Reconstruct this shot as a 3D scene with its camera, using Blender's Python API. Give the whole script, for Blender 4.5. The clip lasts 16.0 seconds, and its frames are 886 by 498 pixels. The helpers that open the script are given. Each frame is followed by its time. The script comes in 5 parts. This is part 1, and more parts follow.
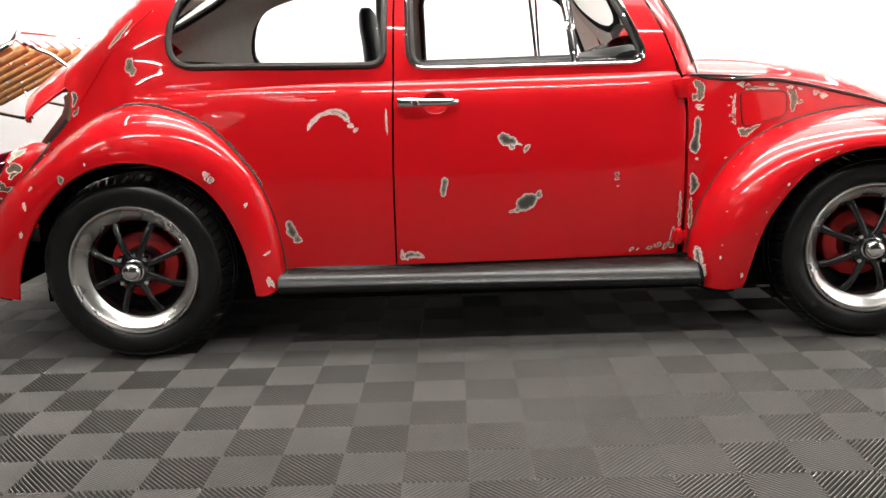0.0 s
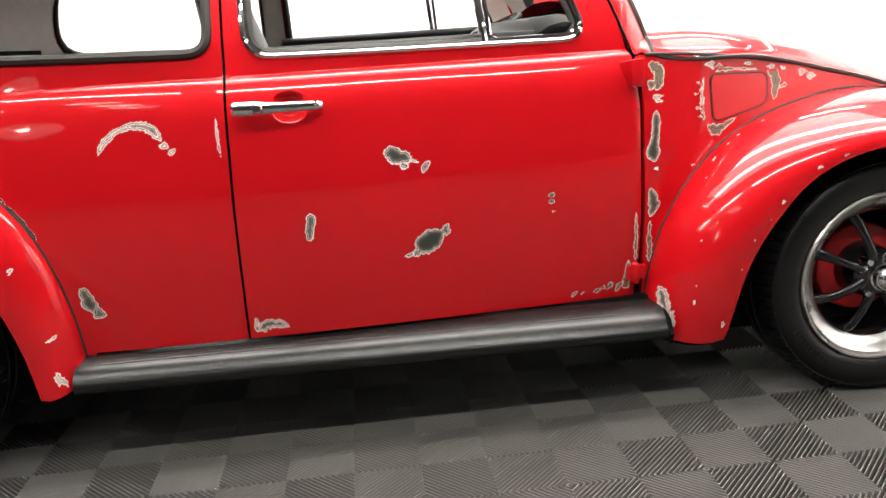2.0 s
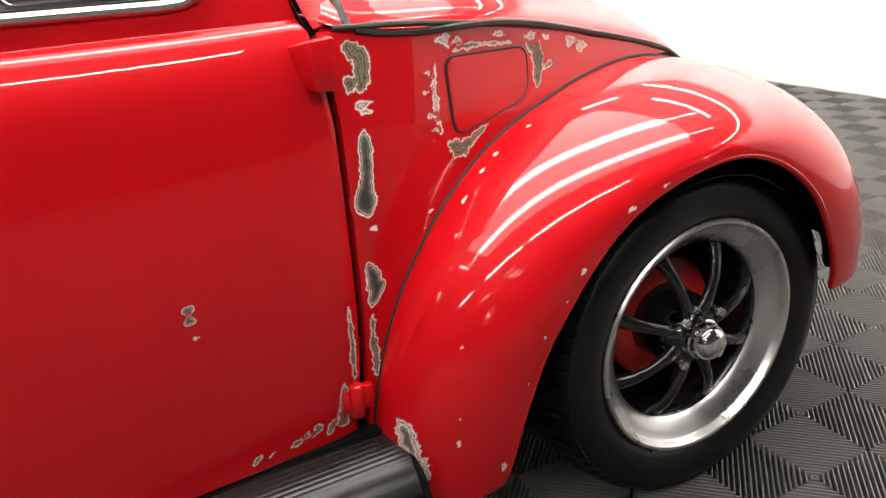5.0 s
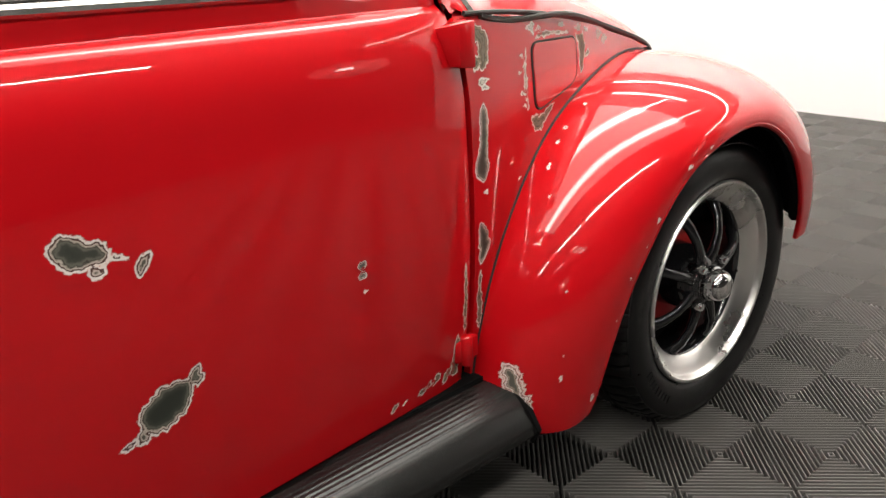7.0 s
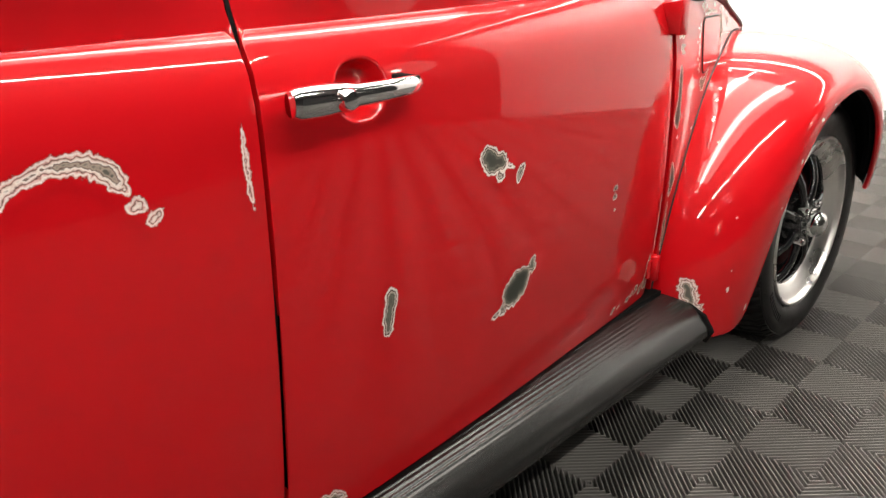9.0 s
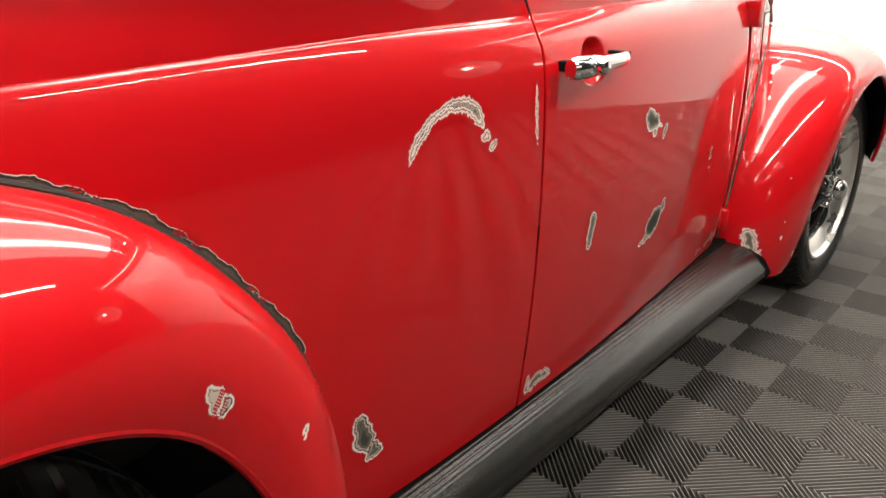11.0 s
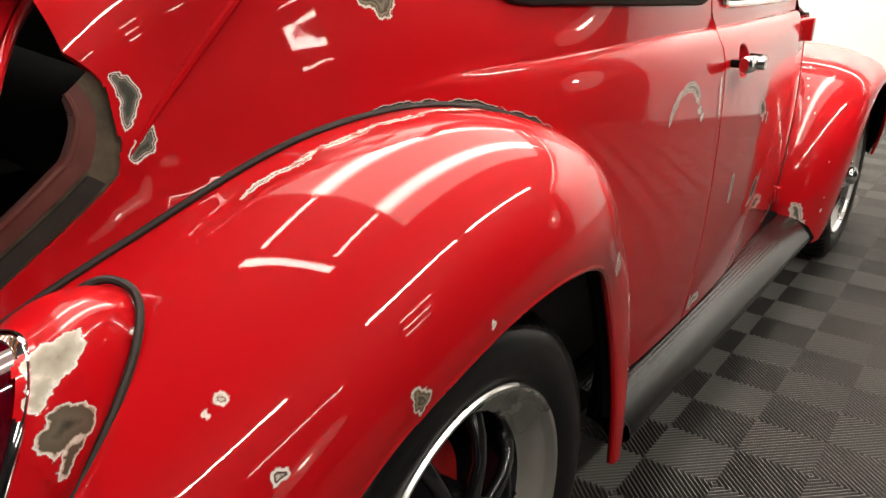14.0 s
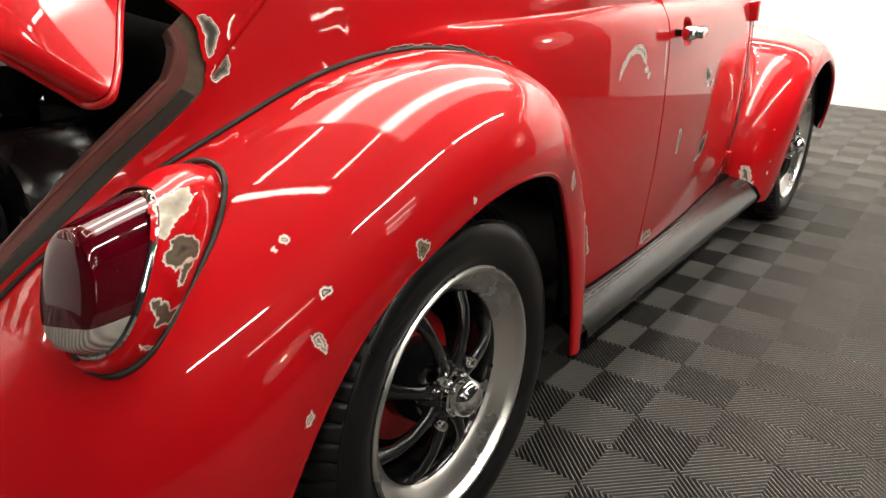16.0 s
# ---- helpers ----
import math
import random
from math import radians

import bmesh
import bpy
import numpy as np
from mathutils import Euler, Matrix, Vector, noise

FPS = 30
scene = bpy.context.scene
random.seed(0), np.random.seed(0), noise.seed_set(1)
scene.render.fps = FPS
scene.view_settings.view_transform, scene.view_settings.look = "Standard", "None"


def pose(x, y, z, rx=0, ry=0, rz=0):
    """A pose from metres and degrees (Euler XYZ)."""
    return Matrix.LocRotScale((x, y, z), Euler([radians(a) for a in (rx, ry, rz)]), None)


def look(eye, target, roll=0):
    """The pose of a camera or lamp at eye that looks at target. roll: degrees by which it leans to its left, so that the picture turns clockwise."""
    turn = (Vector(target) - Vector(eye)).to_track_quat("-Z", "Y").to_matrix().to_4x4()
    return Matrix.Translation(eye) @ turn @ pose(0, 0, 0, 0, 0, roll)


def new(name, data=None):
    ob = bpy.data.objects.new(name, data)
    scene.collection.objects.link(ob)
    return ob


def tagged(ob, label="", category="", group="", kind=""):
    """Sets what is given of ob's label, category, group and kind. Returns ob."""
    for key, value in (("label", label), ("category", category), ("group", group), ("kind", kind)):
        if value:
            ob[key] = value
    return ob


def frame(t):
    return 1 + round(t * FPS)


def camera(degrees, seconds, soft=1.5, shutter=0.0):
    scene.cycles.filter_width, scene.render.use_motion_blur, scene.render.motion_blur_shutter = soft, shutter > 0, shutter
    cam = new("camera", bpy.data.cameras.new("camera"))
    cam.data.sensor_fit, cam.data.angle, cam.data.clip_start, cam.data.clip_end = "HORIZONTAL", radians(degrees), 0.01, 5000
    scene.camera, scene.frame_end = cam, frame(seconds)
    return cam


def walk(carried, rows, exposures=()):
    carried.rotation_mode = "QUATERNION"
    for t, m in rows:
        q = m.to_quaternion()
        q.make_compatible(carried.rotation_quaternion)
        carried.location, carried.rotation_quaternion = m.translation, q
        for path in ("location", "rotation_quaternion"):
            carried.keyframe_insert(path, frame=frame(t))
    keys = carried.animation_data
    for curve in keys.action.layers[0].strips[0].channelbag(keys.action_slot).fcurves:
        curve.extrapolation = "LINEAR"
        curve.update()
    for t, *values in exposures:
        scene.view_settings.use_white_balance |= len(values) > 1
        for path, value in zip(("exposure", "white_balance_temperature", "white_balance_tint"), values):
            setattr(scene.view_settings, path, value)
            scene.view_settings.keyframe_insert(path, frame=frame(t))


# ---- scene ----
cam = camera(58.5, 16.0)
PATH = [
    (0, (1.084, -3.191, 0.902), (1.043, -1.238, 0.47), -2.1),
    (0.5, (1.092, -2.983, 0.879), (1.03, -1.028, 0.464), -2.3),
    (1, (1.069, -2.781, 0.905), (1.088, -0.834, 0.446), -2.7),
    (1.5, (1.091, -2.615, 0.906), (1.213, -0.678, 0.425), -3.5),
    (2, (1.169, -2.411, 0.939), (1.353, -0.487, 0.422), -3.7),
    (2.5, (1.221, -2.237, 0.945), (1.505, -0.338, 0.388), -3.3),
    (3, (1.292, -2.041, 0.959), (1.706, -0.181, 0.35), -3.0),
    (3.5, (1.368, -1.9, 0.968), (1.912, -0.084, 0.33), -3.8),
    (4, (1.453, -1.75, 0.967), (2.128, 0.005, 0.285), -4.7),
    (4.2, (1.494, -1.697, 0.971), (2.199, 0.039, 0.272), -4.9),
    (6.3, (1.275, -1.454, 0.951), (2.406, 0.037, 0.246), -1.6),
    (6.5, (1.207, -1.452, 0.945), (2.372, 0.017, 0.249), -2.0),
    (7, (1.041, -1.441, 0.955), (2.265, -0.025, 0.252), -2.3),
    (7.5, (0.871, -1.391, 0.953), (2.14, -0.013, 0.252), -2.2),
    (8, (0.731, -1.341, 0.964), (2.03, -0.001, 0.246), -1.3),
    (8.5, (0.603, -1.326, 0.963), (1.918, 0.002, 0.253), -0.7),
    (9, (0.469, -1.312, 0.956), (1.809, -0.01, 0.242), -1.2),
    (9.2, (0.425, -1.311, 0.956), (1.768, -0.016, 0.237), -1.2),
    (11.3, (-0.097, -1.246, 0.989), (1.329, -0.049, 0.259), 0.5),
    (11.5, (-0.149, -1.242, 0.993), (1.28, -0.048, 0.264), 0.6),
    (12, (-0.237, -1.207, 0.988), (1.206, -0.032, 0.257), 0.8),
    (12.5, (-0.332, -1.171, 0.987), (1.139, -0.033, 0.25), 1.1),
    (13, (-0.427, -1.14, 0.985), (1.071, -0.04, 0.246), 1.4),
    (13.5, (-0.541, -1.122, 0.985), (0.975, -0.033, 0.269), 1.5),
    (14, (-0.649, -1.121, 0.994), (0.877, -0.028, 0.305), 1.4),
    (14.5, (-0.735, -1.108, 0.988), (0.794, -0.023, 0.293), 1.3),
    (15, (-0.828, -1.115, 0.981), (0.718, -0.074, 0.254), 1.4),
    (15.5, (-0.892, -1.167, 0.98), (0.667, -0.156, 0.24), 1.8),
    (16, (-0.912, -1.297, 0.973), (0.632, -0.238, 0.271), 2.0),
]
walk(cam, [(t, look(eye, target, roll)) for t, eye, target, roll in PATH],
     exposures=((0, 0.1, 6500, 10), (1.5, 0.28, 6500, 10), (2.5, 0.3, 6500, 10), (4, 0.08, 6500, 10), (6.5, -0.42, 6650, 10), (7.5, -0.24, 6700, 10), (9, 0.0, 6800, 10), (11.5, -0.1, 7000, 10), (12.5, -0.26, 7000, 10), (14, -0.42, 7000, 10), (15, -0.34, 7000, 10), (16, -0.16, 7000, 10)))

# ---- world and lamps ----
world = bpy.data.worlds.new("world")
scene.world = world
world.use_nodes = True
world.node_tree.nodes["Background"].inputs[0].default_value = (0.9, 0.95, 1.0, 1)
world.node_tree.nodes["Background"].inputs[1].default_value = 0.02

# ---- materials ----
def material(name, colour, rough=0.5, metal=0.0, coat=0.0, noise_scale=0.0, vary=0.0, bump=0.0, bump_scale=200.0, rough_vary=0.0, random_vary=0.0, in_world=False):
    m = bpy.data.materials.new(name)
    m.use_nodes = True
    nt = m.node_tree
    b = nt.nodes["Principled BSDF"]
    b.inputs["Base Color"].default_value = (*colour, 1)
    b.inputs["Roughness"].default_value = rough
    b.inputs["Metallic"].default_value = metal
    b.inputs["Coat Weight"].default_value = coat
    b.inputs["Coat Roughness"].default_value = 0.02
    co = nt.nodes.new("ShaderNodeNewGeometry" if in_world else "ShaderNodeTexCoord")
    spot = co.outputs["Position" if in_world else "Object"]
    if vary or rough_vary:
        n = nt.nodes.new("ShaderNodeTexNoise")
        n.inputs["Scale"].default_value = noise_scale
        n.inputs["Detail"].default_value = 6
        nt.links.new(spot, n.inputs["Vector"])
        if vary:
            mix = nt.nodes.new("ShaderNodeMix")
            mix.data_type = "RGBA"
            mix.inputs["A"].default_value = (*[c * (1 - vary) for c in colour], 1)
            mix.inputs["B"].default_value = (*[min(1, c * (1 + vary)) for c in colour], 1)
            nt.links.new(n.outputs["Fac"], mix.inputs["Factor"])
            out = mix.outputs["Result"]
            if random_vary:
                info = nt.nodes.new("ShaderNodeObjectInfo")
                hsv = nt.nodes.new("ShaderNodeHueSaturation")
                ma = nt.nodes.new("ShaderNodeMapRange")
                ma.inputs["To Min"].default_value = 1 - random_vary
                ma.inputs["To Max"].default_value = 1 + random_vary
                nt.links.new(info.outputs["Random"], ma.inputs["Value"])
                nt.links.new(ma.outputs["Result"], hsv.inputs["Value"])
                nt.links.new(out, hsv.inputs["Color"])
                out = hsv.outputs["Color"]
            nt.links.new(out, b.inputs["Base Color"])
        if rough_vary:
            mr = nt.nodes.new("ShaderNodeMapRange")
            mr.inputs["From Min"].default_value, mr.inputs["From Max"].default_value = 0.3, 0.7
            mr.inputs["To Min"].default_value, mr.inputs["To Max"].default_value = max(0, rough - rough_vary), min(1, rough + rough_vary)
            nt.links.new(n.outputs["Fac"], mr.inputs["Value"])
            nt.links.new(mr.outputs["Result"], b.inputs["Roughness"])
    if bump:
        n2 = nt.nodes.new("ShaderNodeTexNoise")
        n2.inputs["Scale"].default_value = bump_scale
        n2.inputs["Detail"].default_value = 4
        nt.links.new(spot, n2.inputs["Vector"])
        bp = nt.nodes.new("ShaderNodeBump")
        bp.inputs["Strength"].default_value = bump
        bp.inputs["Distance"].default_value = 0.002
        nt.links.new(n2.outputs["Fac"], bp.inputs["Height"])
        nt.links.new(bp.outputs["Normal"], b.inputs["Normal"])
    return m


def glass(name, tint=(1, 1, 1), rough=0.0):
    m = bpy.data.materials.new(name)
    m.use_nodes = True
    nt = m.node_tree
    nt.nodes.remove(nt.nodes["Principled BSDF"])
    tr, gl, fr, mx = (nt.nodes.new(k) for k in ("ShaderNodeBsdfTransparent", "ShaderNodeBsdfGlossy", "ShaderNodeFresnel", "ShaderNodeMixShader"))
    tr.inputs[0].default_value = (*tint, 1)
    gl.inputs["Roughness"].default_value = rough
    fr.inputs["IOR"].default_value = 1.12
    nt.links.new(fr.outputs[0], mx.inputs[0])
    nt.links.new(tr.outputs[0], mx.inputs[1])
    nt.links.new(gl.outputs[0], mx.inputs[2])
    nt.links.new(mx.outputs[0], nt.nodes["Material Output"].inputs[0])
    return m


def lit(name, colour, strength):
    m = bpy.data.materials.new(name)
    m.use_nodes = True
    b = m.node_tree.nodes["Principled BSDF"]
    b.inputs["Base Color"].default_value = (*colour, 1)
    b.inputs["Emission Color"].default_value = (*colour, 1)
    b.inputs["Emission Strength"].default_value = strength
    return m


RED = material("red_paint", (0.54, 0.0035, 0.008), 0.4, 0, 1.0, 3.0, 0.05)
RED.node_tree.nodes["Principled BSDF"].inputs["Specular IOR Level"].default_value = 0.1
_nt = RED.node_tree
_co, _last = _nt.nodes.new("ShaderNodeTexCoord"), None
for _size, _deep in ((14.0, 0.00012), (45.0, 0.00002), (600.0, 0.000004)):  # hand-sprayed waves and orange peel
    _n, _b = _nt.nodes.new("ShaderNodeTexNoise"), _nt.nodes.new("ShaderNodeBump")
    _n.inputs["Scale"].default_value, _n.inputs["Detail"].default_value = _size, 1.0
    _b.inputs["Strength"].default_value, _b.inputs["Distance"].default_value = 1.0, _deep
    _nt.links.new(_co.outputs["Object"], _n.inputs["Vector"])
    _nt.links.new(_n.outputs["Fac"], _b.inputs["Height"])
    if _last:
        _nt.links.new(_last.outputs["Normal"], _b.inputs["Normal"])
    _last = _b
for _k in ("Normal", "Coat Normal"):
    _nt.links.new(_last.outputs["Normal"], _nt.nodes["Principled BSDF"].inputs[_k])
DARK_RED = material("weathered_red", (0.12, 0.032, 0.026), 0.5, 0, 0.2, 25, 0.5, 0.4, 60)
BEAD = material("black_rubber_bead", (0.02, 0.018, 0.015), 0.6, 0, 0, 30, 0.5, 0.4, 80)
RUBBER = material("tyre_rubber", (0.004, 0.004, 0.0044), 0.33, 0, 0, 25, 0.35, 0.12, 300, 0.06)
RUBBER.node_tree.nodes["Principled BSDF"].inputs["Specular IOR Level"].default_value = 0.45
RIBBED = material("running_board_rubber", (0.008, 0.0078, 0.0075), 0.27, 0, 0, 20, 0.3, 0.03, 300)
RIBBED.node_tree.nodes["Principled BSDF"].inputs["Specular IOR Level"].default_value = 0.4
POLISHED = material("polished_aluminium", (0.80, 0.79, 0.77), 0.29, 1, 0, 9, 0.05, 0, 40, 0.05)
CHROME = material("chrome", (0.86, 0.86, 0.86), 0.06, 1, 0, 30, 0.05)
BLACK = material("gloss_black_paint", (0.008, 0.008, 0.009), 0.12, 0, 0.6, 20, 0.3)
MATT = material("matt_black", (0.006, 0.006, 0.006), 0.85, 0, 0, 10, 0.4)
MATT.node_tree.nodes["Principled BSDF"].inputs["Specular IOR Level"].default_value = 0.05
CALIPER = material("red_brake_paint", (0.45, 0.012, 0.012), 0.4, 0, 0, 30, 0.3)
RUSTY = material("rusty_primer", (0.10, 0.078, 0.05), 0.7, 0, 0, 70, 0.75, 0.5, 120)
LINER = material("grey_headliner", (0.84, 0.83, 0.77), 0.9, 0, 0, 40, 0.1, 0.2, 400)
LINER.node_tree.nodes["Principled BSDF"].inputs["Specular IOR Level"].default_value = 0.05
SEAT = material("black_vinyl", (0.012, 0.013, 0.015), 0.5, 0, 0, 30, 0.3, 0.1, 200)
TRIMRED = material("dark_red_vinyl", (0.07, 0.006, 0.010), 0.5, 0, 0, 30, 0.3)
GLASS = glass("window_glass", (0.93, 0.96, 0.95))
FLOOR = material("charcoal_plastic_tile", (0.108, 0.103, 0.097), 0.50, 0, 0, 5, 0.16, 0.1, 500, 0.05, 0.05, True)
FLOOR.node_tree.nodes["Principled BSDF"].inputs["Specular IOR Level"].default_value = 0.5
UNDERFLOOR = material("dark_subfloor", (0.008, 0.008, 0.008), 0.9, 0, 0, 12, 0.3)
WALL = material("white_wall_paint", (0.86, 0.86, 0.86), 0.6, 0, 0, 2, 0.02, 0.05, 200)
DARKWALL = material("dark_grey_wall", (0.025, 0.025, 0.025), 0.8, 0, 0, 2, 0.2)
CEIL = material("ceiling_paint", (0.11, 0.11, 0.11), 0.8, 0, 0, 2, 0.05)
WOOD = material("varnished_wood", (0.62, 0.33, 0.13), 0.35, 0, 0.3, 40, 0.4)
LAMP = (1.0, 0.97, 0.915)
TUBE = lit("led_tube", LAMP, 28.0)
PALE_LIT = lit("pale_light_plate", LAMP, 0.28)
AISLE, WASH = 20.0, 48.0


def banded(name, low_glow, high_glow, rows, spread):
    """A luminous sheet that glows more along its hidden tubes."""
    m = lit(name, LAMP, low_glow)
    nt = m.node_tree
    co, sep = nt.nodes.new("ShaderNodeTexCoord"), nt.nodes.new("ShaderNodeSeparateXYZ")
    nt.links.new(co.outputs["Object"], sep.inputs[0])
    total = None
    for y in rows:
        d = nt.nodes.new("ShaderNodeMath")
        d.operation = "ADD"
        d.inputs[1].default_value = -y
        nt.links.new(sep.outputs["Y"], d.inputs[0])
        a = nt.nodes.new("ShaderNodeMath")
        a.operation = "ABSOLUTE"
        nt.links.new(d.outputs[0], a.inputs[0])
        r = nt.nodes.new("ShaderNodeMapRange")
        r.interpolation_type = "SMOOTHERSTEP"
        r.inputs["From Min"].default_value, r.inputs["From Max"].default_value = 0.0, spread
        r.inputs["To Min"].default_value, r.inputs["To Max"].default_value = high_glow, 0.0
        nt.links.new(a.outputs[0], r.inputs["Value"])
        if total is None:
            total = r.outputs["Result"]
        else:
            s = nt.nodes.new("ShaderNodeMath")
            nt.links.new(total, s.inputs[0])
            nt.links.new(r.outputs["Result"], s.inputs[1])
            total = s.outputs[0]
    s = nt.nodes.new("ShaderNodeMath")
    s.inputs[1].default_value = low_glow
    nt.links.new(total, s.inputs[0])
    nt.links.new(s.outputs[0], nt.nodes["Principled BSDF"].inputs["Emission Strength"])
    return m


PANEL = banded("luminous_panel", 3.4, 28.0, (0.12, -0.8), 0.20)

# ---- helpers for parts ----
def mesh_ob(name, me, mat, parent=None, label=""):
    ob = new(name, me)
    me.materials.append(mat)
    if parent:
        ob.parent = parent
    return tagged(ob, label) if label else ob


def part(name, bm, mat, parent=None, label="", smooth=True, bevel=0.0):
    me = bpy.data.meshes.new(name)
    bmesh.ops.recalc_face_normals(bm, faces=bm.faces)
    if bevel:
        sharp = [e for e in bm.edges if len(e.link_faces) == 2 and e.calc_face_angle(0) > 0.6]
        bmesh.ops.bevel(bm, geom=sharp, offset=bevel, segments=2, affect="EDGES", profile=0.5)
    for f in bm.faces:
        f.smooth = smooth
    for e in bm.edges:
        if smooth and len(e.link_faces) == 2 and e.calc_face_angle(0) > 0.7:
            e.smooth = False
    bm.to_mesh(me)
    bm.free()
    return mesh_ob(name, me, mat, parent, label)


def box_bm(x0, x1, y0, y1, z0, z1, bm=None):
    bm = bm or bmesh.new()
    v = [bm.verts.new((x, y, z)) for x in (x0, x1) for y in (y0, y1) for z in (z0, z1)]
    for f in ((0, 1, 3, 2), (4, 6, 7, 5), (0, 4, 5, 1), (2, 3, 7, 6), (0, 2, 6, 4), (1, 5, 7, 3)):
        bm.faces.new([v[i] for i in f])
    return bm


def tube_bm(points, radius, sides=8, closed=False, bm=None, flat=1.0):
    """A round bar along points; radius a number or one for each point."""
    bm = bm or bmesh.new()
    pts = [Vector(p) for p in points]
    rings, n = [], len(pts)
    up = None
    for i, p in enumerate(pts):
        a = pts[i - 1] if (i or closed) else p
        b = pts[(i + 1) % n] if (i < n - 1 or closed) else p
        d = (b - a).normalized()
        if up is None:
            up = Vector((0, 0, 1)) if abs(d.z) < 0.9 else Vector((1, 0, 0))
        u = (up - d * up.dot(d)).normalized()
        up = u
        w = d.cross(u)
        r = radius[i] if isinstance(radius, (list, tuple)) else radius
        rings.append([bm.verts.new(p + r * (math.cos(k * math.tau / sides) * u + flat * math.sin(k * math.tau / sides) * w)) for k in range(sides)])
    for i in range(n if closed else n - 1):
        a, b = rings[i], rings[(i + 1) % n]
        for k in range(sides):
            bm.faces.new((a[k], a[(k + 1) % sides], b[(k + 1) % sides], b[k]))
    if not closed:
        bm.faces.new(rings[0])
        bm.faces.new(rings[-1][::-1])
    return bm


def lathe_bm(profile, centre, steps=48, bm=None, ring=True, sgn=-1):
    """Turns (radius, out) pairs about the axle through centre; out counts away from the car."""
    bm = bm or bmesh.new()
    cx, cy, cz = centre
    rings = []
    for r, o in profile:
        rings.append([bm.verts.new((cx + r * math.cos(a), cy + sgn * o, cz + r * math.sin(a))) for a in [k * math.tau / steps for k in range(steps)]] if r > 1e-5 else [bm.verts.new((cx, cy + sgn * o, cz))])
    for a, b in zip(rings, rings[1:]):
        for k in range(steps):
            q = [a[k % len(a)], a[(k + 1) % steps % len(a)], b[(k + 1) % steps % len(b)], b[k % len(b)]]
            q = [v for i, v in enumerate(q) if v not in q[:i]]
            if len(q) > 2:
                bm.faces.new(q)
    return bm


# ---- the body's form ----
def spline(pts):
    """A curve of even bend through (x, y) pairs with x rising, level with its ends beyond them."""
    xs = np.array([p[0] for p in pts], float)
    ys = np.array([p[1] for p in pts], float)
    n = len(xs)
    h = np.diff(xs)
    A, r = np.eye(n), np.zeros(n)
    for i in range(1, n - 1):
        A[i, i - 1:i + 2] = h[i - 1], 2 * (h[i - 1] + h[i]), h[i]
        r[i] = 6 * ((ys[i + 1] - ys[i]) / h[i] - (ys[i] - ys[i - 1]) / h[i - 1])
    m = np.linalg.solve(A, r).tolist()
    xs, ys, h = xs.tolist(), ys.tolist(), h.tolist()

    def f(x):
        x = min(max(x, xs[0]), xs[-1])
        i = 0
        while i < n - 2 and x > xs[i + 1]:
            i += 1
        a, b, k = xs[i + 1] - x, x - xs[i], h[i]
        return (m[i] * a ** 3 + m[i + 1] * b ** 3) / (6 * k) + (ys[i] / k - m[i] * k / 6) * a + (ys[i + 1] / k - m[i + 1] * k / 6) * b
    return f


low = spline([(-.75, .20), (-.6, .31), (-.4, .41), (-.2, .50), (0, .577), (.15, .624), (.35, .652), (.55, .665), (.75, .670), (1.04, .664), (1.3, .648), (1.6, .622), (1.85, .592), (2.02, .552), (2.2, .503), (2.4, .436), (2.6, .372), (2.8, .29), (2.95, .2)])
upw = spline([(-.75, .16), (-.6, .285), (-.4, .395), (-.25, .452), (-.1, .52), (0, .560), (.1, .588), (.3, .618), (.6, .634), (.9, .629), (1.3, .607), (1.7, .572), (2.0, .54), (2.4, .36)])
top = spline([(-.78, .43), (-.575, .68), (-.28, 1.025), (0, 1.25), (.2, 1.365), (.45, 1.45), (.9, 1.50), (1.2, 1.475), (1.5, 1.41), (1.9, 1.3)])
shoulder = spline([(-.78, .2), (-.5, .52), (-.2, .78), (0, .85), (.2, .86), (.4, .84), (1, .81), (2, .80)])
bend = spline([(-.8, 3.0), (-.1, 3.0), (.4, 2.3), (1.9, 2.3)])
ridge_line = spline([(-.8, .50), (-.3, .70), (-.1, .80), (.05, .850), (.17, .860), (.36, .866), (.6, .872), (.9, .872), (1.2, .872), (1.5, .872), (1.83, .872)])


def ridge(x):
    return ridge_line(x) + 1.5 * max(0.0, x - 1.84)


def smooth(t):
    t=min(max(t,0),1); return t*t*t*(10-15*t+6*t*t)
def roll(x,z):
    """How far the lower side stands out at z: full below the waist crease, rounded over towards it, nothing above."""
    t=min(max((z-ridge(x)+.078)/.09,0),1)
    k=min(max((.14-x)/.14,0),1)
    return (1-t**2.4)**.62*(1-k)+(1-smooth((z-ridge(x)+.05)/.10))*k
def tuck(x,z):
    """How far the tail's upper side draws in above the crease."""
    w=smooth((x+.30)/.14)*(1-smooth((x-.22)/.35))
    t=min(max((z-ridge(x))/.15,0),1)
    return .03*w*t*t*(3-2*t)
def lower(x,z,u):
    """The lower side, which never falls behind the upper."""
    d = low(x)-.022*((z-.62)/.32)**2-u
    return u+.5*(d+math.sqrt(d*d+.0002))
def side(x,z):
    """Half the body's width at x along and z up."""
    zs=shoulder(x); a=min(max((z-zs)/(top(x)-zs),0),.999)
    n=bend(x); u=upw(x)*(1-a**n)**(1/n)
    return u+(lower(x,z,u)-u)*roll(x,z)-tuck(x,z)


PHI = 0.62


